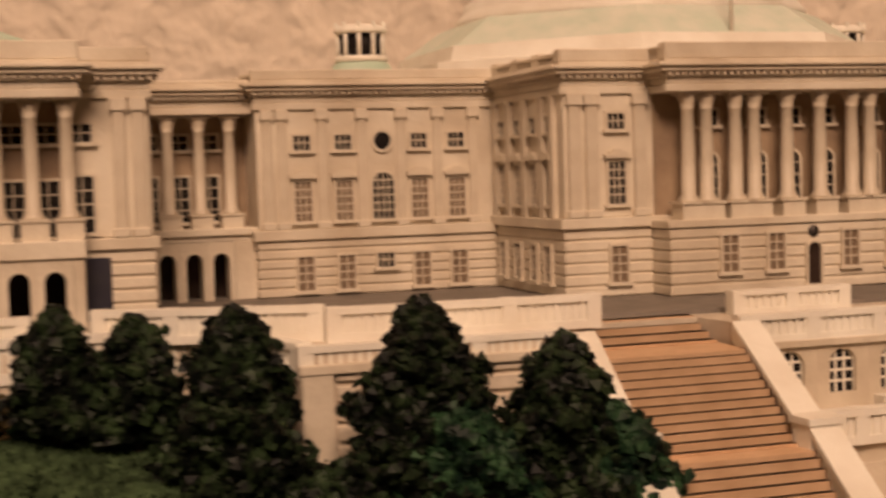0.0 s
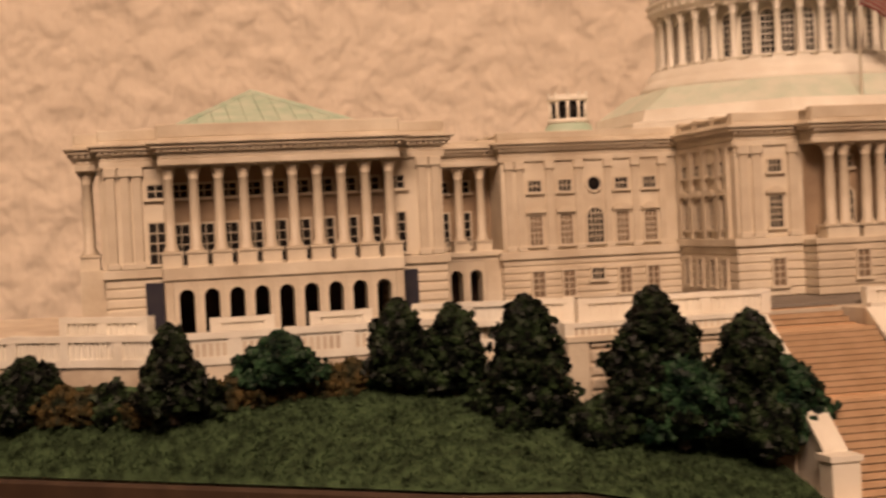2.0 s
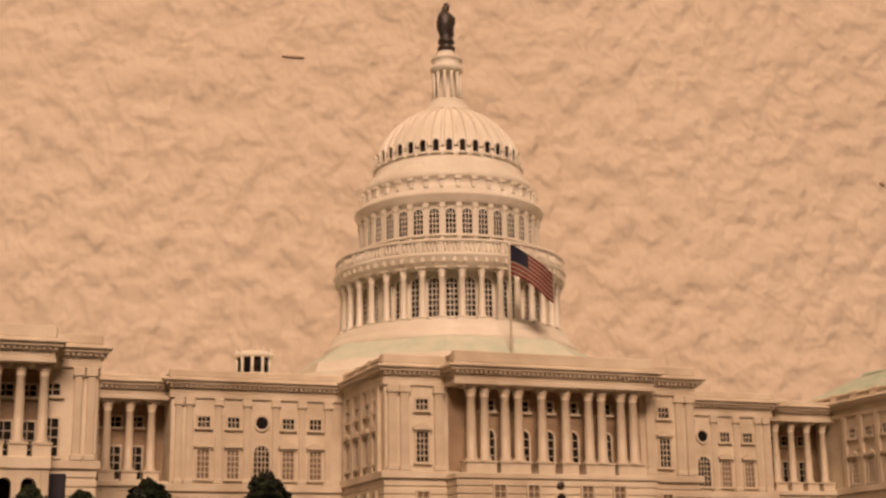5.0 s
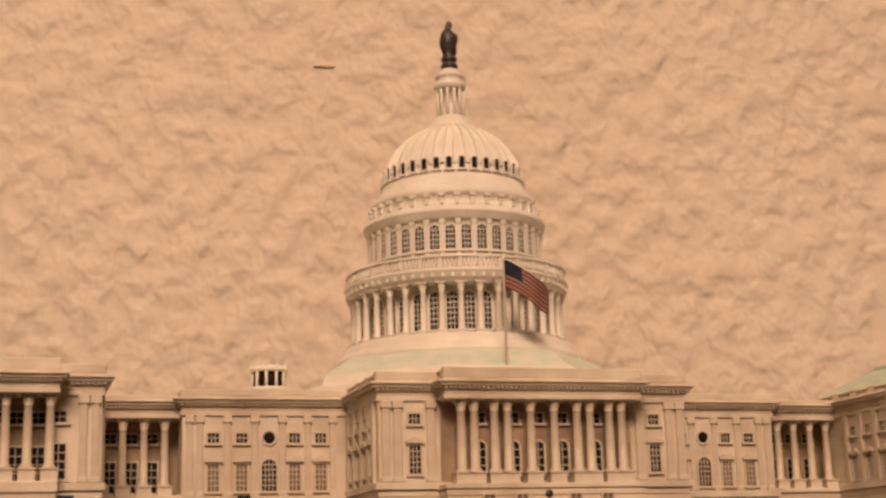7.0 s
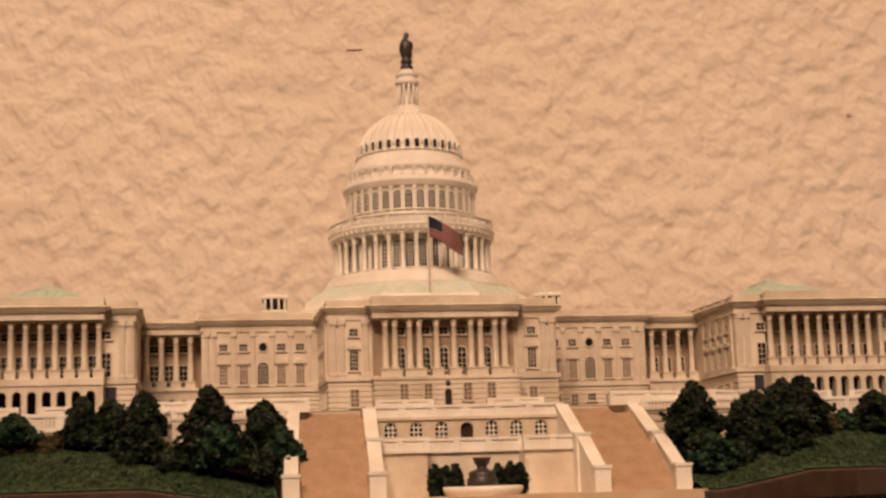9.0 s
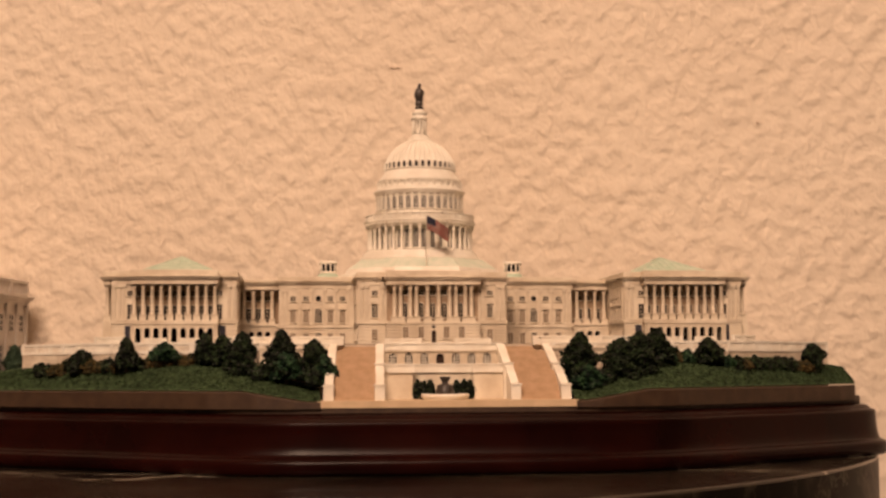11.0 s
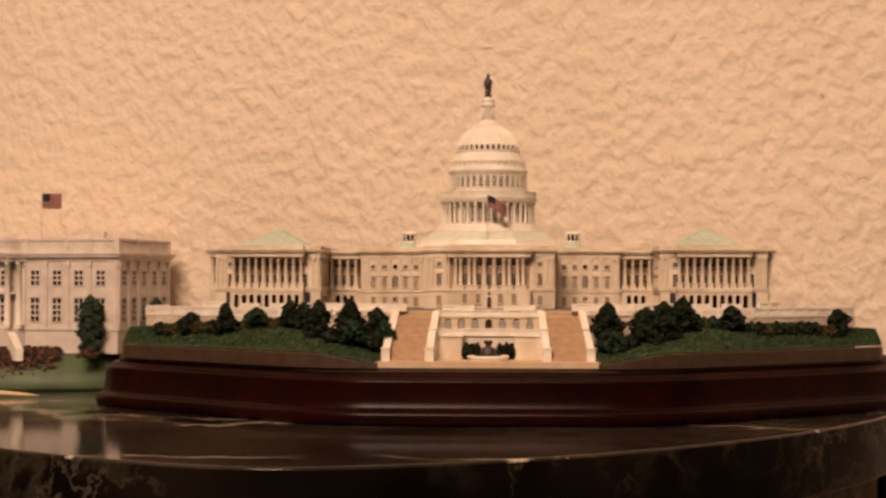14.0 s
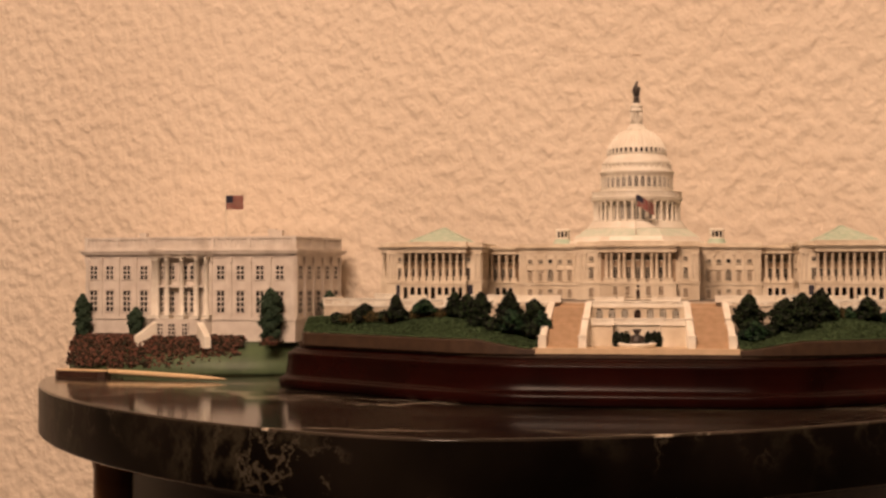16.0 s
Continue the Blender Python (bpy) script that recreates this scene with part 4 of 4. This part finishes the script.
for x0, x1, y in ((-26.5, -12.8, -70.6), (-12.5, 12.5, -65.2), (12.8, 26.5, -70.6)):
    parapet(x0, y, x1, y, -33.9, -30.2)
bm = bmesh.new()
lathe(bm, [(9.0, -46.5), (9.0, -44.6), (9.4, -44.3), (9.9, -43.4), (9.9, -42.7), (9.3, -42.5), (8.6, -42.6), (8.2, -43.3), (0, -43.2)], 40, 0, -77.5)
fountain = part("fountain", bm, WHITE, model, "round cream basin with dark urn")
bm = bmesh.new()
lathe(bm, [(3.7, -43.2), (3.8, -40.9), (3.2, -40.2), (3.5, -39.3), (2.6, -38.8), (1.4, -38.4), (1.2, -37.6), (1.8, -37.1), (2.1, -36.1), (2.4, -35.7), (2.1, -35.5), (0, -35.7)], 24, 0, -77.0)
part("urn", bm, BRONZE, fountain, "dark bronze urn")

def lawn_edge(ax):
    return float(np.interp(ax, (50, 62, 76, 96, 114, 154, 183, 193, 196), (-93.4, -92.6, -88.6, -79.5, -65.8, -36.2, -14.5, -6, 3)))


def lawn_back(ax):
    return float(np.interp(ax, (50, 75, 78, 130, 154, 181, 196), (-58, -58, -42, -42, -24.5, -5.5, 16)))


def lawn_height(x, y):
    """Slope of the lawns from the terrace wall down to the edge of the site."""
    ax = abs(x)
    edge, back = lawn_edge(ax), lawn_back(ax)
    t = min(1.0, max(0.0, (y - edge) / max(1.0, back - edge)))
    low = PLAZA + 4.2 * min(1.0, max(0.0, (ax - 56) / 26))
    high = -37.5 if ax < 58 else -37.5 + 9.6 * min(1.0, (ax - 58) / 28)
    high = min(high, high - (ax - 150) * 0.1)
    return low + (high - low) * (t ** 0.8) + 0.25 * noise.noise((x * 0.25, y * 0.25, 0)) * min(1, t * 8)


# ---- planting ----
def foliage(name, profile, flakes, size, mat, parent, at, seed, label="", spread=0.46, thing_kind=""):
    """A lumpy crown under many small leaf flakes; profile of (height, radius) in mm."""
    rng = random.Random(seed)
    bm = bmesh.new()
    hs = [p[0] for p in profile]
    def radius(z):
        for (z0, r0), (z1, r1) in zip(profile, profile[1:]):
            if z0 <= z <= z1:
                return r0 + (r1 - r0) * (z - z0) / (z1 - z0)
        return 0.0
    top = hs[-1]
    ph = [rng.uniform(0, 6.3) for _ in range(6)]
    def lump(a, z):
        return 1 + spread * (math.sin(2 * a + ph[0] + z * 0.5) * 0.45 + math.sin(3 * a + ph[1] - z * 0.8) * 0.4 + math.sin(5 * a + ph[2] + z * 1.3) * 0.3)
    lathe(bm, [(max(0.05, radius(z)) * 0.8, z) for z in [top * i / 10 for i in range(10)]] + [(0, top * 0.97)], 14)
    for v in bm.verts:
        a = math.atan2(v.co.y, v.co.x)
        k = lump(a, v.co.z / MM)
        v.co.x, v.co.y = v.co.x * k, v.co.y * k
    for _ in range(flakes):
        z = top * (1 - (1 - rng.random()) ** 0.8) if rng.random() < 0.5 else rng.uniform(0, top)
        a = rng.uniform(0, 2 * math.pi)
        r = radius(z) * lump(a, z) * rng.uniform(0.74, 1.16)
        c = Vector((r * math.cos(a), r * math.sin(a), z + rng.uniform(-0.3, 0.5)))
        s = size * rng.uniform(0.3, 1.5)
        n = Vector((math.cos(a), math.sin(a), rng.uniform(-0.2, 0.9))) + Vector((rng.uniform(-0.7, 0.7), rng.uniform(-0.7, 0.7), rng.uniform(-0.5, 0.5)))
        n.normalize()
        u = n.cross(Vector((rng.uniform(-1, 1), rng.uniform(-1, 1), 1.3))).normalized()
        w = n.cross(u)
        p = [c + n * s * 0.42, c + u * s * 0.62, c + w * s * 0.5, c - u * s * 0.55, c - w * s * 0.5, c - n * s * 0.25]
        v = [bm.verts.new(q * MM) for q in p]
        for q in ((0, 1, 2), (0, 2, 3), (0, 3, 4), (0, 4, 1), (5, 2, 1), (5, 3, 2), (5, 4, 3), (5, 1, 4)):
            bm.faces.new([v[i] for i in q])
    return part(name, bm, mat, parent, label, at, thing_kind)


def tree(x, y, z, h, r, mat, seed, shape="cone", parent=None):
    if shape == "cone":
        prof = [(0, r * 0.75), (h * 0.12, r), (h * 0.4, r * 0.86), (h * 0.7, r * 0.6), (h * 0.92, r * 0.3), (h, r * 0.08)]
    elif shape == "column":
        prof = [(0, r * 0.5), (h * 0.12, r * 0.82), (h * 0.45, r), (h * 0.75, r * 0.9), (h * 0.92, r * 0.55), (h, r * 0.12)]
    else:
        prof = [(0, r * 0.8), (h * 0.25, r), (h * 0.6, r * 0.9), (h * 0.85, r * 0.55), (h, r * 0.1)]
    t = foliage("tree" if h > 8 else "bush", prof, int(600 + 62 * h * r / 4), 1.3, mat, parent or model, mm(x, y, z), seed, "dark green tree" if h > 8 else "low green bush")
    bm = bmesh.new()
    lathe(bm, [(0.9, -2.0), (0.7, 0.5), (0.4, h * 0.5)], 7)
    part("trunk", bm, SOIL, t)
    return t


TREES = [(-82.5, -63.5, -35.4, 18.2, 5.8, 0, "cone"), (-66.5, -71.5, -35.6, 19.0, 6.6, 0, "cone"), (-64.5, -76.0, -36.0, 10.4, 4.8, 1, "round"), (-53.2, -73.0, -36.6, 15.8, 6.8, 0, "cone"), (-49.6, -77.0, -37.6, 10.6, 4.2, 1, "round"), (-53.0, -79.0, -38.8, 6.4, 3.6, 0, "round"),
         (-98.2, -50.5, -29.0, 11.6, 4.2, 0, "cone"), (-90.8, -54.0, -30.0, 11.6, 3.9, 0, "round"), (-131, -48, -31.0, 11.8, 4.4, 0, "cone"), (-115.5, -48.0, -28.2, 6.8, 5.0, 1, "round"), (-152, -30, -33, 9.0, 4.6, 0, "round"), (-73.5, -72.0, -36.5, 5.5, 4.6, 0, "round"),
         (56.5, -74, -38.5, 20.5, 5.8, 0, "round"), (59, -79, -40.5, 9.0, 5.2, 1, "round"), (75.5, -68, -39.0, 18.5, 7.6, 0, "round"), (84, -66, -37.5, 20.0, 6.0, 0, "round"), (94.5, -54, -33.5, 17.5, 6.0, 0, "round"),
         (119, -48, -30.5, 10.5, 5.4, 0, "round"), (178, -16, -33.0, 11.0, 4.6, 0, "round"), (66.5, -76, -40, 6.5, 4.6, 0, "round")]
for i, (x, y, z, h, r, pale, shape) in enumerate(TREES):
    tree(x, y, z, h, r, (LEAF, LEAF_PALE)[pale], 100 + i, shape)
rng = random.Random(5)
for s in (-1, 1):
    x = 88.0
    while x < 172:
        y = lawn_back(x) - 3.2
        mat = rng.choice((LEAF, LEAF_AUTUMN, LEAF, LEAF_AUTUMN, LEAF_PALE))
        h = rng.uniform(4.0, 6.0)
        foliage("bush", [(0, 2.9), (h * 0.5, 3.2), (h, 0.6)], 150, 1.4, mat, model, mm(reach(s * x), y - rng.uniform(0, 1.5), lawn_height(x, y - 2) - 0.8), rng.random(), "low hedge bush")
        x += rng.uniform(3.4, 4.8)
for x in (-10.8, -8.0, -5.4, 5.6, 8.6, 11.2):
    foliage("shrub", [(0, 1.3), (3.0, 2.0), (5.4, 1.6), (7.4, 0.4)], 170, 1.2, LEAF, model, mm(x, -69.8, PLAZA), x, "small potted shrub in the niche")


for s in (-1, 1):
    bm = bmesh.new()
    grid = {}
    nx, ny = 92, 46
    for i in range(nx + 1):
        ax = 51 + (195.6 - 51) * i / nx
        edge = lawn_edge(ax)
        for j in range(ny + 1):
            y = edge + (lawn_back(ax) + 3 - edge) * (j / ny)
            x = s * ax
            z = lawn_height(x, y)
            grid[i, j] = bm.verts.new(((reach(x) + 0.3 * noise.noise((x, y, 3))) * MM, y * MM, z * MM))
    for i in range(nx):
        for j in range(ny):
            q = [grid[i, j], grid[i + 1, j], grid[i + 1, j + 1], grid[i, j + 1]]
            f = bm.faces.new(q if s > 0 else q[::-1])
            f.smooth = True
            t = 0.88 + 0.10 * noise.noise((i * 0.35, s * 4.0, 1.0)) - (0.10 if i < 26 else 0.0)
            f.material_index = 1 if (j + 0.5) / ny > t else 0
    lawn = part("lawn", bm, [GRASS, DARK_SOIL], model, "sloping green flocked lawn")
    bm = bmesh.new()
    rim = []
    for i in range(nx + 1):
        ax = 51 + (195.6 - 51) * i / nx
        y = lawn_edge(ax)
        rim.append([bm.verts.new((reach(s * ax) * MM, (y - o) * MM, z * MM)) for o, z in ((0.2, lawn_height(ax, y) - 0.35), (0.9, lawn_height(ax, y) - 0.9), (0.9, -47.9))])
    for a, b in zip(rim, rim[1:]):
        for k in range(2):
            bm.faces.new((a[k], b[k], b[k + 1], a[k + 1]) if s < 0 else (b[k], a[k], a[k + 1], b[k + 1]))
    part("lawn_rim", bm, LIP_BROWN, lawn, "brown painted rim under the lawn")
    rng = random.Random(9 + s)
    verts, faces = [], []
    while len(faces) < 16000:
        ax = rng.uniform(52, 194)
        y = lawn_edge(ax) + 0.4 + (lawn_back(ax) - lawn_edge(ax)) * rng.uniform(0.0, 0.76 if ax < 90 else 0.86)
        x = s * ax
        z = lawn_height(x, y)
        a, l, h = rng.uniform(0, 6.3), rng.uniform(0.25, 0.55), rng.uniform(0.25, 0.8)
        k, x = len(verts), reach(x)
        verts += [((x + l * math.cos(a)) * MM, (y + l * math.sin(a)) * MM, (z - 0.1) * MM), ((x - l * math.cos(a)) * MM, (y - l * math.sin(a)) * MM, (z - 0.1) * MM), ((x + rng.uniform(-0.4, 0.4)) * MM, (y + rng.uniform(-0.4, 0.4)) * MM, (z + h) * MM)]
        faces.append((k, k + 1, k + 2))
    me = bpy.data.meshes.new("grass")
    me.from_pydata(verts, [], faces)
    me.materials.append(GRASS)
    part("grass", me, None, lawn, "short flocked grass tufts", kind="stuff")

# ---- second model: white mansion on a green base ----
HOUSE_TURN = -11.0
house = empty("mansion_model", mm(-383, 134.5, -73.5 + UP / MM, HOUSE_TURN), "grey-white resin model of a columned mansion on a green base", "model building")
W, D = 160.0, 74.0
MID = 75.0
Z0 = 23.5                                     # bottom of the walls over the table
HW_UP = window_mesh("window", 5.4, 8.8, DARK, 2, 3, frame=0.8, bar=0.42, wall=GREY_WHITE, apart=True)
HW_LOW = window_mesh("window", 5.4, 14.0, DARK, 2, 4, hood="point", frame=0.8, bar=0.42, wall=GREY_WHITE, apart=True)
HW_LOW_R = window_mesh("window", 5.4, 14.0, DARK, 2, 4, hood="round", frame=0.8, bar=0.42, wall=GREY_WHITE, apart=True)
HW_BASE = window_mesh("window", 4.8, 7.0, DARK, 2, 3, frame=0.7, bar=0.4, wall=GREY_WHITE, apart=True)


def house_window(meshes, at):
    part("pane", meshes[1], None, part("window", meshes[0], None, house, "white window frame with glazing bars", at), "dark glass")


def house_ring(bm, p, a, b, bow=True):
    pts = [(-p, -p), (MID - 24 - p * 0.4, -p)]
    if bow:
        pts += [(MID + (21 + p) * math.sin(t), -p * 0.2 - (9.5 + p) * math.cos(t)) for t in [math.radians(g) for g in range(-75, 76, 15)]]
    pts += [(MID + 24 + p * 0.4, -p), (W + p, -p), (W + p, D + p), (-p, D + p)]
    prism(bm, pts, Z0 + a, Z0 + b)


bm = bmesh.new()
box(bm, 0, W, 0, D, Z0 - 2, Z0 + 56)
box(bm, -0.8, W + 0.8, -0.8, D + 0.8, Z0 + 12.0, Z0 + 14.0)
house_ring(bm, 0.6, 54.0, 55.4)
house_ring(bm, 1.4, 55.4, 56.6)
house_ring(bm, 2.8, 56.6, 58.2)
house_ring(bm, 3.6, 58.2, 59.4)
house_ring(bm, 1.0, 59.4, 60.6)
house_ring(bm, 0.2, 60.6, 66.6)
house_ring(bm, 1.0, 66.6, 68.0)
for i in range(48):
    x = -0.2 + (W + 0.4) * i / 47
    if abs(x - MID) > 24:
        box(bm, x - 0.45, x + 0.45, -0.75, 1, Z0 + 60.6, Z0 + 66.6)
for i in range(-13, 14):
    t = math.radians(i * 5.6)
    cx, cy = MID + 21.5 * math.sin(t), -10.0 * math.cos(t)
    box(bm, cx - 0.4, cx + 0.4, cy - 0.4, cy + 0.8, Z0 + 60.6, Z0 + 66.6)
for i in range(20):
    y = 1 + (D - 2) * i / 19
    box(bm, W - 1, W + 0.75, y - 0.45, y + 0.45, Z0 + 60.6, Z0 + 66.6)
for x in (0.6, 25, MID - 24, MID + 24, 126, W - 0.6):
    box(bm, x - 1.4, x + 1.4, -1.1, 1, Z0 + 60.6, Z0 + 68.3)
for y in (0.6, D / 3, 2 * D / 3, D - 0.6):
    box(bm, W - 1, W + 1.1, y - 1.4, y + 1.4, Z0 + 60.6, Z0 + 68.3)
for x in (1.4, 12, 25.8, 39.3, 97.5, 112.3, 127, 141.5, W - 1.4):
    box(bm, x - 1.2, x + 1.2, -1.0, 1, Z0 + 14, Z0 + 54.5)
    box(bm, x - 1.7, x + 1.7, -1.5, 1, Z0 + 51, Z0 + 54.5)
for y in (1.4, 15, 29, 44, 59, D - 1.4):
    box(bm, W - 1, W + 1.0, y - 1.2, y + 1.2, Z0 + 14, Z0 + 54.5)
    box(bm, W - 1, W + 1.5, y - 1.7, y + 1.7, Z0 + 51, Z0 + 54.5)
prism(bm, [(MID - 20, 1)] + [(MID + 16 * math.sin(math.radians(g)), -5.5 * math.cos(math.radians(g))) for g in range(-80, 81, 20)] + [(MID + 20, 1)], Z0 - 2, Z0 + 55)
prism(bm, [(MID - 24, 1)] + [(MID + 23 * math.sin(math.radians(g)), -13 * math.cos(math.radians(g))) for g in range(-80, 81, 16)] + [(MID + 24, 1)], Z0 - 2, Z0 + 13)
prism(bm, [(MID - 23, 1)] + [(MID + 21 * math.sin(math.radians(g)), -10.5 * math.cos(math.radians(g))) for g in range(-80, 81, 16)] + [(MID + 23, 1)], Z0 + 34.0, Z0 + 35.6)
main_wall = part("main_wall", bm, GREY_WHITE, house, "grey-white walls with pilasters, cornice and balustrade")
for x in (6.2, 19.0, 32.5, 46.0, 105.0, 119.7, 134.2, 148.8):
    house_window(HW_UP, mm(x, 0, Z0 + 39.6))
    house_window(HW_LOW if x in (6.2, 32.5, 119.7, 148.8) else HW_LOW_R, mm(x, 0, Z0 + 17.4))
for y in (8, 22, 36.5, 51.5, 66):
    house_window(HW_UP, mm(W, y, Z0 + 39.6, 90))
    house_window(HW_LOW, mm(W, y, Z0 + 17.4, 90))
for g in (-50, -17, 17, 50):
    t = math.radians(g)
    x, y = MID + 15.6 * math.sin(t), -5.6 * math.cos(t)
    house_window(HW_UP, mm(x, y, Z0 + 39.6, g * 0.5))
    house_window(HW_LOW, mm(x, y, Z0 + 17.4, g * 0.5))
HCOL = column_mesh("column", 1.9, 41.5, 2.2, 14, WHITE)
for g in (-78, -47, -16, 16, 47, 78):
    t = math.radians(g)
    part("column", HCOL, None, main_wall, at=mm(MID + 20.5 * math.sin(t), -10.0 * math.cos(t), Z0 + 13))
for x in (-9, 0, 9):
    house_window(HW_BASE, mm(MID + x, -13.2 + abs(x) * 0.12, Z0 + 2.6))
for x, y, h in ((22, 40, 72.5), (W - 34, 36, 74), (W - 26, 30, 73)):
    bm = bmesh.new()
    box(bm, -2.6, 2.6, -1.8, 1.8, 0, h - 66)
    box(bm, -3.0, 3.0, -2.2, 2.2, h - 68, h - 66.8)
    part("chimney", bm, GREY_WHITE, house, "", mm(x, y, Z0 + 66))
for s in (-1, 1):
    bm = bmesh.new()
    pts = [(17, -13.0, 11.0), (27, -21, 1.5)]
    v = [bm.verts.new(((MID + 4 + s * (x + d)) * MM, (y + e) * MM, (Z0 + z) * MM)) for x, y, zt in pts for d, e, z in ((-2.0, 0, -6), (2.0, 1.6, -6), (2.0, 1.6, zt), (-2.0, 0, zt))]
    for q in ((0, 1, 5, 4), (1, 2, 6, 5), (2, 3, 7, 6), (3, 0, 4, 7), (3, 2, 1, 0), (4, 5, 6, 7)):
        bm.faces.new([v[i] for i in q])
    bmesh.ops.recalc_face_normals(bm, faces=bm.faces[:])
    part("stair_wall", bm, WHITE, house, "white sloping stair wall")
flag(house, 13.0, 9.4, 0.35, mm(MID + 22, 22, Z0), 97.0, 66, 0.2)


def oval(inset, z):
    return [(MID - 2 + (97 - inset) * math.cos(t), 25 + ((55 if math.sin(t) < 0 else 52) - inset) * math.sin(t)) for t in [2 * math.pi * i / 48 for i in range(48)]]


bm = bmesh.new()
rings = [[bm.verts.new(((x + 0.8 * noise.noise((x * 0.1, y * 0.1, z))) * MM, (y + 0.8 * noise.noise((x * 0.1, y * 0.1, z + 9))) * MM, z * MM)) for x, y in oval(i, z)] for i, z in ((0.5, 0.05), (0, 2), (1, 6), (3, 10), (8, 15), (16, 20), (26, 23.2))]
for a, b in zip(rings, rings[1:]):
    for i in range(48):
        f = bm.faces.new((a[i], a[(i + 1) % 48], b[(i + 1) % 48], b[i]))
        f.smooth = True
bm.faces.new(rings[-1])
bm.faces.new(rings[0][::-1])
GREEN_PAINT = material("green_painted_resin", (0.085, 0.13, 0.06), (0.055, 0.085, 0.04), 0.55, 60, bump=0.0006, bump_scale=120)
part("lawn", bm, GREEN_PAINT, house, "green painted resin lawn")
rng = random.Random(31)
verts, faces = [], []
for _ in range(3800):
    u, v = rng.uniform(-1, 1), rng.uniform(0, 1)
    x = MID - 14 + 64 * u + rng.uniform(-2, 2)
    y = -5 - 24.5 * v * math.sqrt(max(0, 1 - u * u * 0.75))
    z = 23.0 - 19.0 * v ** 1.5 + 4.5 * math.sin(v * 3) * (1 - 0.5 * u * u) + rng.uniform(-0.5, 2.2)
    s = rng.uniform(0.9, 2.0)
    c = Vector((x, y, z))
    n = Vector((rng.uniform(-1, 1), rng.uniform(-1.2, 0.4), rng.uniform(0.2, 1))).normalized()
    p = n.cross(Vector((0.3, 0.2, 1))).normalized()
    q = n.cross(p)
    k = len(verts)
    verts += [tuple(w * MM) for w in (c + n * s * 0.6, c + p * s, c + q * s * 0.8, c - p * s, c - q * s * 0.8, c - n * s)]
    faces += [(k, k + 1, k + 2), (k, k + 2, k + 3), (k, k + 3, k + 4), (k, k + 4, k + 1), (k + 5, k + 2, k + 1), (k + 5, k + 3, k + 2), (k + 5, k + 4, k + 3), (k + 5, k + 1, k + 4)]
me = bpy.data.meshes.new("flower_bed")
me.from_pydata(verts, [], faces)
me.materials.append(FLOWER)
part("flower_bed", me, None, house, "red-brown flower bed in front of the steps", kind="stuff")
foliage("shrub", [(0, 4), (2, 6), (5, 1)], 160, 1.8, FLOWER, house, mm(W - 12, -14, 20), 77, "small red-brown flower shrub")
for x, y, h, r, sd in ((1, -6, 30, 4.6, 1), (44.5, -8, 21, 4.4, 2), (146, -8, 34, 6.2, 3), (W + 7, 40, 32, 4.6, 4), (W + 9, 18, 12, 6, 5)):
    tree(x, y, Z0 - 1, h, r, LEAF_TEAL, 300 + sd, "round" if h < 20 else "column", house)

# ---- wooden pick lying on the marble ----
pick = empty("wooden_pick", pose(-0.374, 0.0755, TABLE, 0, 0, -17.6), "pointed pale wooden pick with flat dark handle on the marble", "pick")
bm = bmesh.new()
lathe(bm, [(1.3, 0), (1.6, 2), (1.7, 40), (1.6, 66), (0.9, 84), (0.1, 92)], 12)
part("stick", bm, PICK_WOOD, pick, "pale pointed wooden stick", mm(36, 0, 4.0, 0, 0, 91.4) )
bm = bmesh.new()
prism(bm, [(-3, -5), (0, -6.5), (32, -5.5), (36, -3), (36, 3), (32, 5.5), (0, 6.5), (-3, 5)], 0.05, 3.9, 0)
prism(bm, [(-2.6, -4.8), (0, -6.2), (34, -5.2), (37, -2), (37, 2), (34, 5.2), (0, 6.2), (-2.6, 4.8)], 3.9, 4.5, 1)
part("handle", bm, [PICK_DARK, PICK_WOOD], pick, "flat dark layered handle")

# ---- nicks in the wall plaster ----
north = bpy.data.objects["wall_north"]
for x, z, l, h in ((-3, 141, 3.6, 0.4), (203, 105, 1.1, 0.9)):
    bm = bmesh.new()
    prism(bm, [(-l, 0), (-l * 0.4, -h * 0.7), (l * 0.5, -h), (l, -h * 0.2), (l * 0.4, h * 0.5), (-l * 0.5, h * 0.6)], 0, 1.2)
    part("plaster_nick", bm, NICK, north, "small brown nick in the plaster", mm(x, 0.4, z + UP / MM, 0, 90))

# ---- ceiling lamps that light the room ----
GLOW = bpy.data.materials.new("lamp_glass")
GLOW.use_nodes = True
GLOW.node_tree.nodes["Principled BSDF"].inputs["Emission Color"].default_value = (1.0, 0.7, 0.45, 1)
GLOW.node_tree.nodes["Principled BSDF"].inputs["Emission Strength"].default_value = 2.0
for x, y in ((-420, -1600),):
    lamp = empty("ceiling_lamp", mm(x, y, 2500), "plain round ceiling lamp with warm glass", "lamp")
    bm = bmesh.new()
    lathe(bm, [(535, -40), (550, -30), (550, -1)], 40)
    part("shade", bm, GLOW, lamp)
